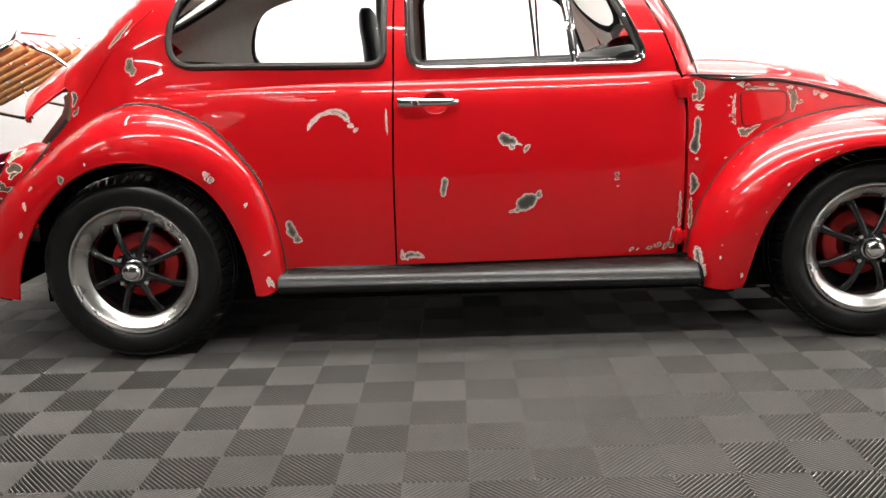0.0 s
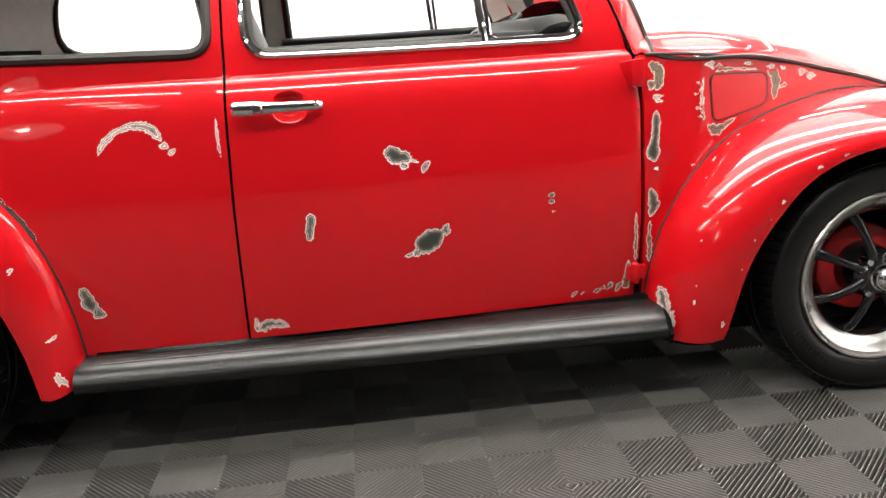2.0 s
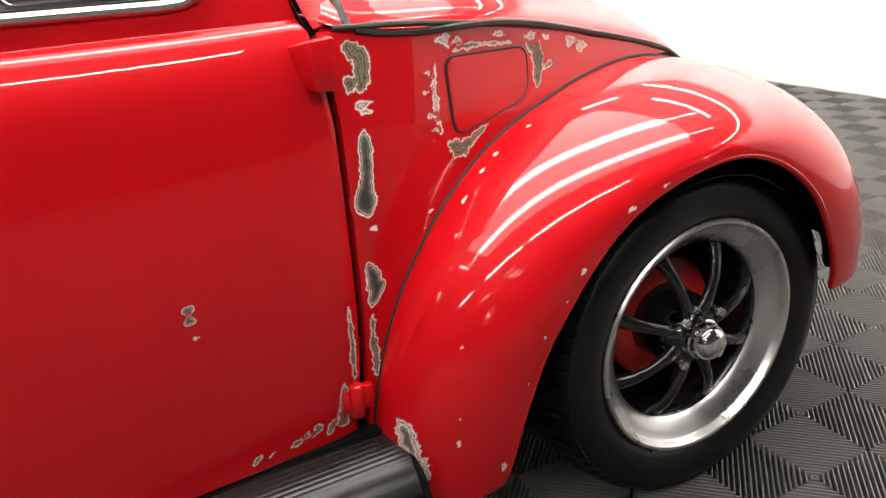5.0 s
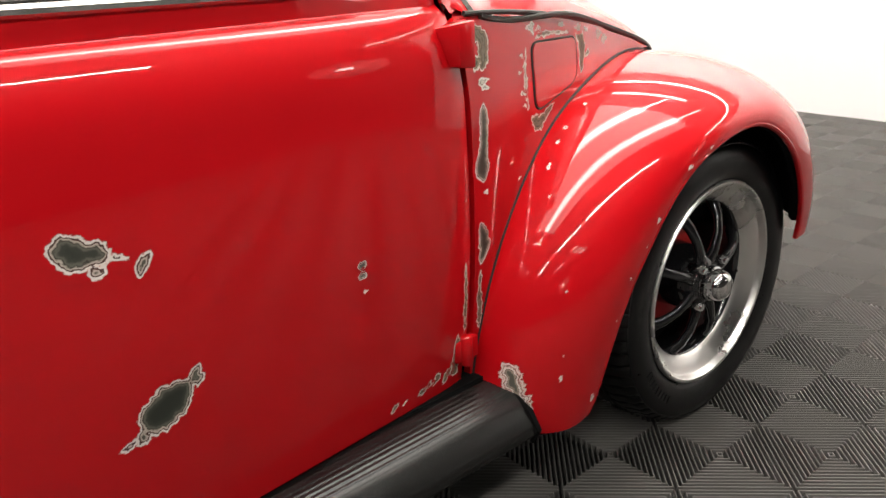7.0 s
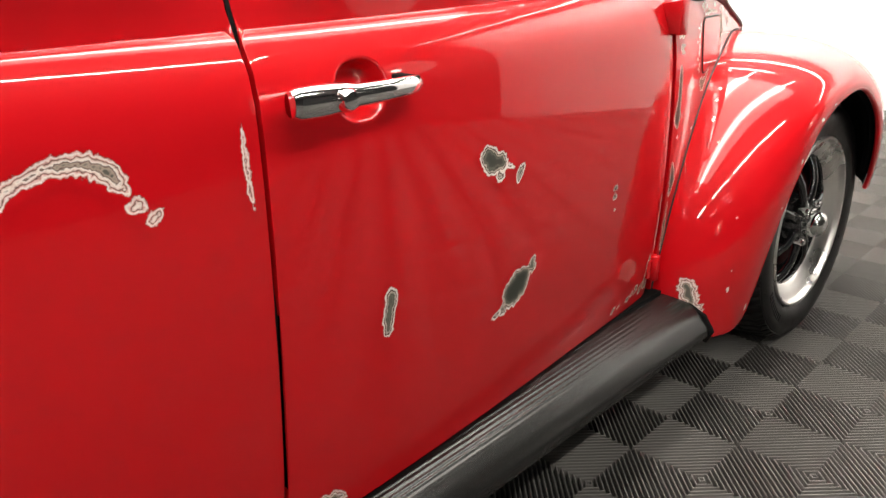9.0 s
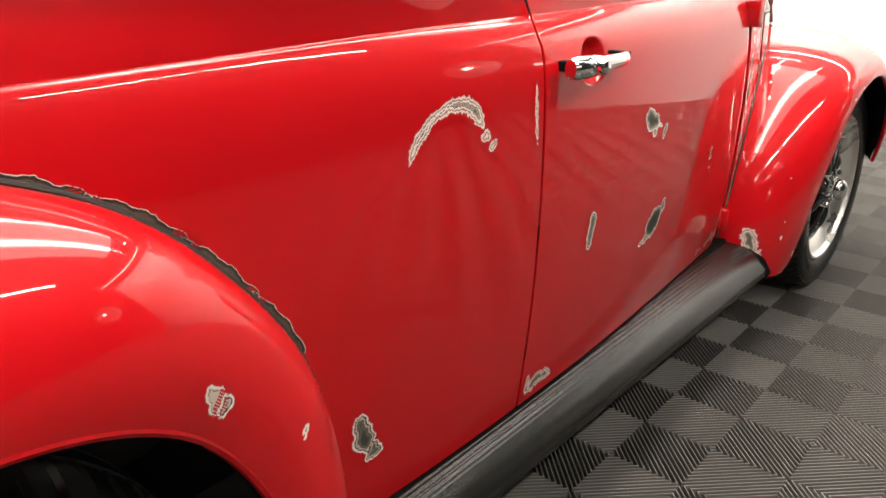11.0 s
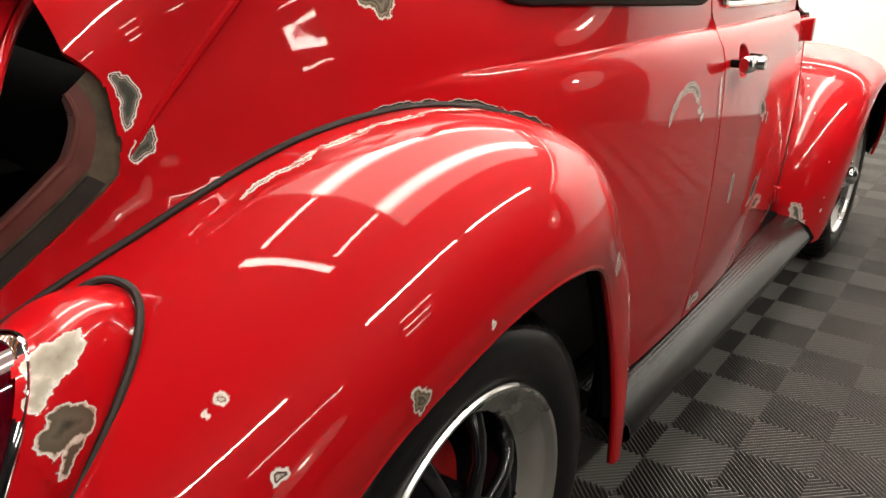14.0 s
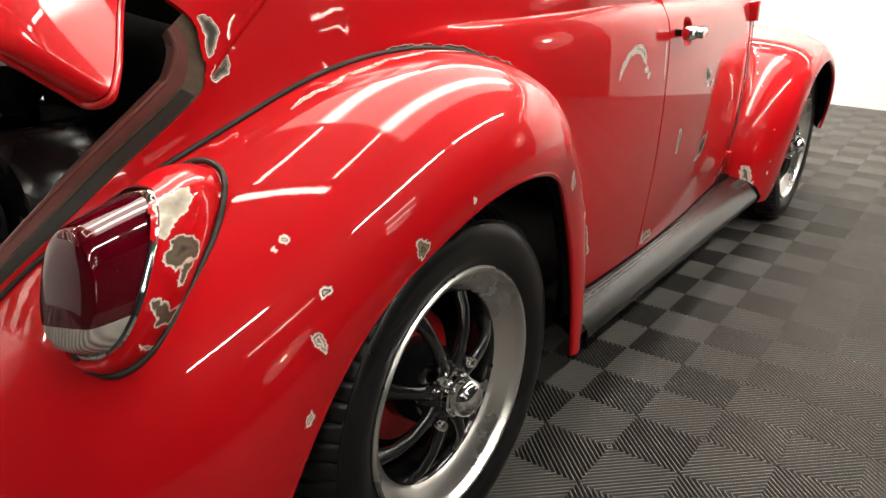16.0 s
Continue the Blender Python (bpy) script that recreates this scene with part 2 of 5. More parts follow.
def skin(x, b, sgn=-1, off=0.0):
    """A point of the body's skin: b is the height up to the shoulder, then runs on over the roof to its middle."""
    zs = shoulder(x)
    if b <= zs:
        z = b
        y = side(x, z)
    else:
        phi = min((b - zs) / PHI, math.pi / 2)
        sn, cs = math.sin(phi), math.cos(phi)
        n = bend(x)
        z = zs + (top(x) - zs) * sn ** (2 / n)
        u = upw(x) * max(cs, 0) ** (2 / n)
        y = max(0.0, u + (lower(x, z, u) - u) * roll(x, z) - tuck(x, z) * min(1, 4 * max(cs, 0)))
    return Vector((x, sgn * y, z))


def height(x, z):
    """The b of a point at height z."""
    zs = shoulder(x)
    if z <= zs:
        return z
    return zs + PHI * math.asin(min(1.0, ((z - zs) / (top(x) - zs)) ** (bend(x) / 2)))


def roof_b(x):
    return shoulder(x) + PHI * math.pi / 2


def inside(p, poly):
    x, y = p
    c, j = False, len(poly) - 1
    for i in range(len(poly)):
        (xi, yi), (xj, yj) = poly[i], poly[j]
        if (yi > y) != (yj > y) and x < (xj - xi) * (y - yi) / (yj - yi) + xi:
            c = not c
        j = i
    return c


def dense(loop, step):
    out = []
    for (a, b), (c, d) in zip(loop, loop[1:] + loop[:1]):
        n = max(1, math.ceil(math.hypot(c - a, d - b) / step))
        out += [(a + (c - a) * k / n, b + (d - b) * k / n) for k in range(n)]
    return out


def rounded(loop, steps=6, r=0.05):
    """Rounds the corners of a loop of (a, b) or (a, b, radius)."""
    out, n = [], len(loop)
    for i in range(n):
        p, a, c = (Vector(loop[k % n][:2]) for k in (i, i - 1, i + 1))
        rr = loop[i][2] if len(loop[i]) > 2 else r
        u, v = (a - p), (c - p)
        q = min(rr, u.length * 0.48, v.length * 0.48)
        s, e = p + u.normalized() * q, p + v.normalized() * q
        for k in range(steps + 1):
            t = k / steps
            w = s * (1 - t) ** 2 + p * 2 * t * (1 - t) + e * t * t
            out.append((w.x, w.y))
    return out


MIDDLE = Vector((0.95, 0, 0.72))


def normal_of(fn, a, b, middle=MIDDLE):
    h = 0.0012
    n = (fn(a + h, b) - fn(a - h, b)).cross(fn(a, b + h) - fn(a, b - h))
    if n.length < 1e-12:
        return Vector((0, 0, 1))
    n.normalize()
    p = fn(a, b) - middle
    return n if n.dot(p) > 0 else -n


def sheet(name, loop, holes, fn, step, mat, parent, label="", flange=0.014, off=0.0, grid=None, middle=MIDDLE, lines=()):
    """A panel of sheet metal: the part of the surface fn(a, b) within a loop, less its holes, with turned-in edges."""
    from mathutils.geometry import delaunay_2d_cdt
    loops = [dense(l, step) for l in (loop, *holes)]
    pts, edges = [], []
    for l in loops:
        k = len(pts)
        pts += l
        edges += [(k + i, k + (i + 1) % len(l)) for i in range(len(l))]
    arr = np.array(pts)
    ga = grid or step
    for line in lines:
        last = None
        for p in line:
            ok = inside(p, loops[0]) and not any(inside(p, h) for h in loops[1:]) and np.min(np.hypot(arr[:len(arr), 0] - p[0], arr[:len(arr), 1] - p[1])) > 0.003
            if ok:
                pts.append(p)
                if last is not None:
                    edges.append((last, len(pts) - 1))
            last = len(pts) - 1 if ok else None
    arr = np.array(pts)
    a0, b0, a1, b1 = *arr.min(0), *arr.max(0)
    inner = []
    for i in range(int((a1 - a0) / ga) + 1):
        for j in range(int((b1 - b0) / ga) + 1):
            p = (a0 + (i + 0.5 * (j % 2)) * ga, b0 + j * ga)
            if inside(p, loops[0]) and not any(inside(p, h) for h in loops[1:]) and np.min(np.hypot(arr[:, 0] - p[0], arr[:, 1] - p[1])) > 0.45 * ga:
                inner.append(p)
    v, _, f, *_ = delaunay_2d_cdt([Vector(p) for p in pts + inner], edges, [], 0, 1e-6)
    keep = []
    for t in f:
        c = sum((v[i] for i in t), Vector((0, 0))) / len(t)
        if inside(c, loops[0]) and not any(inside(c, h) for h in loops[1:]):
            keep.append(tuple(t))
    nor = [normal_of(fn, p.x, p.y, middle) for p in v]
    verts = [fn(p.x, p.y) + off * n for p, n in zip(v, nor)]
    faces = []
    for t in keep:
        a, b, c = (verts[i] for i in t[:3])
        faces.append(t if (b - a).cross(c - a).dot(nor[t[0]]) > 0 else t[::-1])
    if flange:
        count = {}
        for t in faces:
            for i, j in zip(t, t[1:] + t[:1]):
                count[(i, j)] = 1
        rim = [e for e in count if (e[1], e[0]) not in count]
        at = {}
        for i, j in rim:
            d = (verts[j] - verts[i]).normalized().cross(nor[i])
            for k in (i, j):
                at.setdefault(k, []).append(d)
        made = {}
        for k, ds in at.items():
            d = sum(ds, Vector()).normalized()
            made[k] = len(verts)
            verts += [verts[k] + d * 0.0005 - nor[k] * 0.0015, verts[k] - nor[k] * flange]
            nor += [d, d]
        for i, j in rim:
            a, b = made[i], made[j]
            faces += [(i, a, b, j), (a, a + 1, b + 1, b)]
    used = sorted({i for t in faces for i in t})
    to = {k: n for n, k in enumerate(used)}
    me = bpy.data.meshes.new(name)
    me.from_pydata([verts[i] for i in used], [], [tuple(to[i] for i in t) for t in faces])
    me.polygons.foreach_set("use_smooth", [True] * len(me.polygons))
    me.normals_split_custom_set_from_vertices([tuple(nor[i]) for i in used])
    return mesh_ob(name, me, mat, parent, label)


def grid_sheet(name, fn, na, nb, mat, parent, label="", middle=MIDDLE, flange=()):
    """A sheet over the unit square of fn, na by nb."""
    verts, nor, faces = [], [], []
    e = 1e-3
    for i in range(na + 1):
        for j in range(nb + 1):
            a, b = i / na, j / nb
            p = fn(a, b)
            a1, a0, b1, b0 = min(a + e, 1), max(a - e, 0), min(b + e, 1), max(b - e, 0)
            n = (fn(a1, b) - fn(a0, b)).cross(fn(a, b1) - fn(a, b0))
            n = n.normalized() if n.length > 1e-12 else Vector((0, 0, 1))
            verts.append(p)
            nor.append(n if n.dot(p - middle) > 0 else -n)
    for i in range(na):
        for j in range(nb):
            k = i * (nb + 1) + j
            t = (k, k + 1, k + nb + 2, k + nb + 1)
            a, b, c = verts[t[0]], verts[t[1]], verts[t[2]]
            faces.append(t if (b - a).cross(c - a).dot(nor[k]) > 0 else t[::-1])
    me = bpy.data.meshes.new(name)
    me.from_pydata(verts, [], faces)
    me.polygons.foreach_set("use_smooth", [True] * len(me.polygons))
    me.normals_split_custom_set_from_vertices([tuple(n) for n in nor])
    return mesh_ob(name, me, mat, parent, label)


# ---- the room ----
def plain_box(name, x0, x1, y0, y1, z0, z1, mat, label, category="wall"):
    ob = part(name, box_bm(x0, x1, y0, y1, z0, z1), mat, None, smooth=False)
    return tagged(ob, label, category, kind="structure")


X0, X1, Y0, Y1, ZC = -5.0, 5.65, -5.6, 2.36, 2.9
floor = plain_box("floor", X0 - 1.5, X1 + 0.2, Y0 - 2.0, Y1 + 0.2, -0.06, -0.019, UNDERFLOOR, "dark subfloor under the plastic tiles", "floor")
YW = -3.4
plain_box("wall_front", X1, X1 + 0.2, YW, Y1 + 0.2, -0.06, ZC, WALL, "white painted wall brightly lit")
plain_box("wall_front_dark", X1, X1 + 0.2, Y0, YW, -0.06, ZC, DARKWALL, "dark grey wall of the workshop")
plain_box("wall_back", X0, X1, Y1, Y1 + 0.2, -0.06, ZC, WALL, "white painted wall brightly lit")
plain_box("wall_side", X0, X1, Y0 - 0.2, Y0, -0.06, ZC, DARKWALL, "dark grey wall of the workshop")
plain_box("wall_end", X0 - 0.2, X0, Y0, Y1, -0.06, ZC, DARKWALL, "dark grey wall of the workshop")
plain_box("ceiling", X0, X1, Y0, Y1, ZC, ZC + 0.2, CEIL, "painted ceiling with rows of light tubes", "ceiling")


def light_strip(x, y, length, turn=0.0, power=0.0, tilt=0.0, z=ZC - 0.07):
    """A slim ceiling light: housing, glowing diffuser and, where it washes a wall, the lamp that shines from it."""
    ob = new("ceiling_light")
    ob.matrix_world = pose(x, y, z, 0, 0, turn) @ pose(0, 0, 0, tilt)
    tagged(ob, "slim white LED tube light under the ceiling", "ceiling light", "ceiling lights")
    part("housing", box_bm(-length / 2, length / 2, -0.03, 0.03, 0.02, 0.06), WALL, ob, smooth=False)
    part("diffuser", box_bm(-length / 2 + 0.01, length / 2 - 0.01, -0.02, 0.02, 0.0, 0.02), TUBE, ob, "glowing white diffuser", smooth=False)
    if power:
        la = bpy.data.lights.new("strip_lamp", "AREA")
        la.shape, la.size, la.size_y, la.energy, la.color = "RECTANGLE", length, 0.05, power, LAMP
        lo = new("strip_lamp", la)
        lo.parent = ob
        lo.location = (0, 0, -0.004)
    return ob


# frame of tubes round the luminous panel over the car
for y in (0.12, -0.8):
    light_strip(-0.6, y, 0.5)
    light_strip(3.95, y, 0.5)
light_strip(-0.95, -0.38, 1.1, 90)
light_strip(4.3, 0.5, 1.4, 90)
# rows over the aisle
for x0, x1 in ((-3.8, -2.1), (-1.25, 0.3), (0.55, 2.9)):
    light_strip((x0 + x1) / 2, -2.5, x1 - x0, 0, AISLE * (x1 - x0))
for y in (-3.7, -4.4, -5.1):
    light_strip(-0.7, y, 0.6)
light_strip(-2.7, -4.4, 1.3)
# wall washers
for x in (-2.6, 0.2, 3.0):
    light_strip(x, 1.75, 2.4, 0, WASH, 28)
for y in (-2.3, -0.5, 1.2):
    light_strip(4.95, y, 1.9, 90, WASH * 0.8, -28)

def wall_light(m):
    """A round pale wall light with a small bright lamp in its middle."""
    ob = new("wall_light")
    ob.matrix_world = m
    tagged(ob, "pale round wall light with a bright lamp", "wall light", "wall lights")
    part("plate", lathe_bm([(0, 0.012), (0.50, 0.012), (0.515, 0.006), (0.515, -0.002), (0, -0.002)], (0, 0, 0), 48), PALE_LIT, ob)
    part("lamp", lathe_bm([(0, 0.05), (0.05, 0.047), (0.075, 0.03), (0.08, 0.0)], (0.05, 0, 0.05), 24), TUBE, ob, "glowing round lamp")


wall_light(pose(X1 - 0.004, -4.6, 1.85, 0, 0, 90) @ pose(0, 0, 0, 0, 0, 180))
wall_light(pose(-2.2, Y0 + 0.004, 1.5, 0, 0, 180))
panel = new("light_panel")
tagged(panel, "large luminous white ceiling panel over the car", "light panel")
part("frame", box_bm(-0.34, 3.74, -1.34, 1.44, ZC - 0.05, ZC - 0.001), WALL, panel, smooth=False)
part("diffuser", box_bm(-0.30, 3.70, -1.30, 1.40, ZC - 0.075, ZC - 0.052), PANEL, panel, "glowing white sheet with brighter bands at its tubes", smooth=False)

# ---- the car ----
car = new("car")
tagged(car, "red painted vintage compact car with chipped paint and polished wheels", "car")

J_REAR = [(.508, .240), (.502, .35), (.486, .455), (.447, .573), (.383, .67), (.297, .757), (.19, .811), (.07, .837), (-.04, .827), (-.13, .795), (-.225, .744), (-.31, .698), (-.40, .643), (-.495, .566), (-.575, .46), (-.62, .35), (-.64, .25)]
L_REAR = [(.422, .195), (.410, .30), (.385, .40), (.35, .487), (.295, .57), (.222, .630), (.14, .664), (.05, .673), (-.035, .660), (-.11, .628), (-.175, .586), (-.235, .531), (-.285, .468), (-.325, .398), (-.355, .33), (-.375, .27), (-.385, .22)]
Y_REAR = [.712, .713, .714, .717, .727, .748, .765, .771, .767, .756, .740, .726, .716, .707, .698, .688, .68]
J_FRONT = [(1.844, .195), (1.85, .305), (1.88, .43), (1.945, .545), (2.06, .65), (2.22, .712), (2.42, .742), (2.60, .725), (2.75, .65), (2.86, .54), (2.91, .43), (2.93, .34)]
L_FRONT = [(1.992, .172), (2.012, .285), (2.045, .40), (2.095, .49), (2.165, .57), (2.26, .622), (2.375, .643), (2.48, .62), (2.575, .55), (2.64, .46), (2.68, .39), (2.70, .335)]
Y_FRONT = [.705, .724, .738, .746, .749, .750, .750, .750, .752, .744, .731, .718]


def curve(values):
    """A smooth curve through evenly counted values, over 0 to 1."""
    n = len(values) - 1
    f = spline([(i / n, v) for i, v in enumerate(values)])
    return f


jr = [curve([p[i] for p in J_REAR]) for i in (0, 1)]
lr = [curve([p[i] for p in L_REAR]) for i in (0, 1)] + [curve(Y_REAR)]
jf = [curve([p[i] for p in J_FRONT]) for i in (0, 1)]
lf = [curve([p[i] for p in L_FRONT]) for i in (0, 1)] + [curve(Y_FRONT)]


def fender_point(a, b, j, l, hub, lift, sgn=-1):
    """The fender: a runs round the wheel from the running board, b from the body to the lip, in an even bend."""
    x0, z0 = j[0](a), j[1](a)
    p0 = Vector((x0, sgn * (side(x0, z0) - 0.004), z0))
    p3 = Vector((l[0](a), sgn * l[2](a), l[1](a)))
    r = Vector((p0.x - p3.x, 0, p0.z - p3.z))
    p1 = p0 + Vector((0, (p3.y - p0.y) * 0.60, 0)) + r * lift(a)
    p2 = p3 + r * 0.52 + Vector((0, sgn * 0.008, 0))
    c = 1 - b
    p = p0 * c ** 3 + p1 * 3 * b * c * c + p2 * 3 * b * b * c + p3 * b ** 3
    if a < 0.06:  # rounded lower corner
        p.z += 0.022 * b ** 5 * (1 - a / 0.06) ** 2
    return p


HUB_R, HUB_F = (0.019, 0.31), (2.413, 0.305)
r_lift = curve([0, 0, .02, .04, .06, .08, .08, .06, .04, .0, -.05, -.1, -.1, -.05, .0, .05, .05])
f_lift = curve([0, 0, 0, .02, .04, .06, .10, .16, .25, .3, .3, .25])


def rear_fender(a, b, sgn=-1):
    return fender_point(a, b, jr, lr, HUB_R, r_lift, sgn)


def front_fender(a, b, sgn=-1):
    return fender_point(a, b, jf, lf, HUB_F, f_lift, sgn)


def loop_b(points):
    """A loop of (x, z) as (x, b)."""
    return [(x, height(x, z)) for x, z in points]


DOOR_EDGE_BACK = [(.879, .293), (.885, .6), (.895, .876), (.903, 1.136), (.915, 1.30)]
DOOR_EDGE_FRONT = [(1.45, 1.335), (1.60, 1.26), (1.71, 1.114), (1.765, 1.004), (1.815, .868), (1.829, .752), (1.833, .475), (1.818, .285)]
DOOR_WINDOW = rounded([(.935, 1.26, .06), (.937, .921, .06), (1.72, .913, .07), (1.60, 1.18, .10), (1.50, 1.275, .08)])
QUARTER_WINDOW = rounded([(.19, 1.20, .15), (.135, .948, .13), (.868, .932, .05), (.878, 1.255, .05), (.42, 1.28, .2)])

DISH = (1.024, .814, .039, .035)


def door_skin(x, b, s):
    """The door's skin with the dish behind the handle."""
    p = skin(x, b, s)
    q = (abs(x - DISH[0]) / DISH[2]) ** 2.4 + (abs(p.z - DISH[1]) / DISH[3]) ** 2.4
    if q < 1:
        p.y -= s * .027 * (1 - smooth((q - .12) / .88))
    if p.z < .90:
        edge = 1.833 - .018 * smooth((p.z - .73) / .15) - .012 * smooth((.40 - p.z) / .15)
        p.y -= s * .004 * max(0.0, (x - edge + .04) / .04) ** 2.2
    return p


REAR_WINDOW = rounded([(-.195, roof_b(-.195) - .01, .01), (.13, roof_b(.13) - .01, .01), (.14, roof_b(.14) - .36, .1), (-.15, roof_b(-.15) - .34, .1)])


def crease_lines(x0, x1, step=.012):
    """Runs of points along the waist crease, close together where it bends most."""
    xs = np.arange(x0, x1, step)
    return [[(float(x), height(x, ridge(x) - .078 + .09 * t)) for x in xs] for t in (-.05, .25, .45, .6, .72, .82, .9, .955, .985, .998, 1.02, 1.2)]


def door_lines():
    """The crease's runs, broken where they would cross the dish."""
    out = []
    for line in crease_lines(.87, 1.84):
        run = []
        for x, b in line:
            z = skin(x, b).z
            if (abs(x - DISH[0]) / DISH[2]) ** 2.4 + (abs(z - DISH[1]) / DISH[3]) ** 2.4 < 1.35:
                out.append(run)
                run = []
            else:
                run.append((x, b))
        out.append(run)
    return [run for run in out if len(run) > 1]


def dish_lines():
    out = []
    for q in (.2, .36, .48, .57, .65, .72, .78, .84, .90, .96, 1.03):
        ring = []
        for k in range(49):
            ca, sa = math.cos(k * math.tau / 48), math.sin(k * math.tau / 48)
            r = q / (abs(ca) ** 2.4 + abs(sa) ** 2.4) ** (1 / 2.4)
            ring.append((DISH[0] + DISH[2] * r * ca, height(DISH[0], DISH[1] + DISH[3] * r * sa)))
        out.append(ring)
    return out


for sgn in (-1, 1):
    fn = lambda a, b, s=sgn: skin(a, b, s)
    # shell: quarter panel, tail and roof of one side
    loop = [(.876, .293), (.53, .293)] + [(jr[0](k / 40), jr[1](k / 40)) for k in range(41)]
    loop += [(-.66, .30), (-.655, .42)]
    shell = loop_b(loop)
    lid = loop_b([(-.60, .46), (-.497, .578), (-.433, .634), (-.36, .694), (-.289, .751), (-.255, .780), (-.240, .795), (-.230, .830), (-.228, .865), (-.242, .888), (-.262, .908)])
    shell += lid + [(-.272, roof_b(-.272) - 0.30), (-.268, roof_b(-.268) - 0.12), (-.262, roof_b(-.262))]
    shell += [(x, roof_b(x)) for x in np.linspace(-.2, 1.42, 32)]
    shell += [(1.44, height(1.44, 1.375)), (1.455, height(1.455, 1.345))] + loop_b([(x, 1.342 - .03 * ((x - 1.2) / .3) ** 2 * (x < 1.2)) for x in np.linspace(1.40, .93, 12)])
    shell += loop_b([(x - .007, z) for x, z in DOOR_EDGE_BACK[::-1]])
    sheet("body_shell", shell, [loop_b(QUARTER_WINDOW), REAR_WINDOW], fn, 0.03, RED, car, "glossy red shell with chipped paint" if sgn < 0 else "", grid=.024, lines=crease_lines(.02, .9))
    # headliner inside
    sheet("headliner", loop_b([(.87, .86), (-.08, .86), (-.22, .93)]) + [(-.245, roof_b(-.245)), (1.40, roof_b(1.40))] + loop_b([(1.42, 1.36), (.9, 1.33)]), [loop_b(QUARTER_WINDOW), REAR_WINDOW], fn, 0.05, LINER, car, "grey cloth headliner", -0.020, -0.03)
    # door
    door = sheet("door", loop_b(DOOR_EDGE_BACK + DOOR_EDGE_FRONT), [loop_b(DOOR_WINDOW)], lambda a, b, s=sgn: door_skin(a, b, s), 0.03, RED, car, "glossy red door with paint chipped to primer" if sgn < 0 else "", grid=.02, lines=door_lines() + dish_lines() + [[(1.79 + d - .018 * smooth((z - .73) / .15) - .012 * smooth((.40 - z) / .15), z) for z in np.arange(.30, .78, .02)] for d in (0, .012, .022, .030, .037)])
    ledge = .932 if sgn < 0 else .958
    sheet("inner_panel", loop_b([(.92, .31), (.92, ledge), (1.68, ledge - .002), (1.79, .31)]), [], fn, 0.06, TRIMRED, door, "dark red inner door panel", 0, -0.055)
    part("garnish", tube_bm([skin(x, height(x, ledge - .004), sgn, 0) + Vector((0, -sgn * .050, 0)) for x in np.linspace(.925, 1.69, 24)], .014, 10), SEAT, door, "black padded window ledge")
    # front quarter panel
    front = [(1.840, .25), (1.843, .475), (1.839, .752), (1.825, .868), (1.88, .866), (2.10, .845), (2.30, .812), (2.50, .766), (2.60, .737)]
    front += [(jf[0](k / 20), jf[1](k / 20)) for k in range(12, -1, -1)]
    sheet("front_quarter_panel", loop_b(front), [], fn, 0.03, RED, car, grid=.02, flange=.030)
    grid_sheet("rear_fender", lambda a, b, s=sgn: rear_fender(a, b, s), 96, 24, RED, car, "rounded red rear fender with small paint chips", Vector((HUB_R[0], sgn * .45, HUB_R[1])))
    grid_sheet("front_fender", lambda a, b, s=sgn: front_fender(a, b, s), 96, 24, RED, car, "rounded red front fender with small paint chips", Vector((HUB_F[0], sgn * .45, HUB_F[1])))

# hood and cowl
hood_e = spline([(1.74, .50), (1.86, .572), (1.9, .565), (2.1, .525), (2.3, .458), (2.5, .395), (2.6, .362), (2.8, .285), (2.95, .2), (3.02, .02)])
hood_z = spline([(1.74, .93), (1.86, .868), (2.1, .847), (2.3, .814), (2.5, .768), (2.6, .739), (2.8, .62), (2.95, .46), (3.02, .36)])
hood_c = spline([(1.74, 1.02), (1.86, .99), (2.0, .965), (2.18, .945), (2.48, .868), (2.62, .805), (2.8, .69), (2.95, .52), (3.02, .38)])


def hood_point(a, b):
    x = 1.875 + a * (3.02 - 1.875)
    s = 2 * b - 1
    return Vector((x, s * hood_e(x), hood_z(x) + (hood_c(x) - hood_z(x)) * (1 - abs(s) ** 2.5) ** 0.72 + .006))


def cowl_point(a, b):
    x = 1.74 + a * (1.868 - 1.74)
    s = 2 * b - 1
    return Vector((x, s * hood_e(x), hood_z(x) + (hood_c(x) - hood_z(x)) * (1 - abs(s) ** 2.5) ** 0.72))


grid_sheet("hood", hood_point, 60, 40, RED, car, "red hood panel")
grid_sheet("cowl", cowl_point, 6, 40, RED, car)


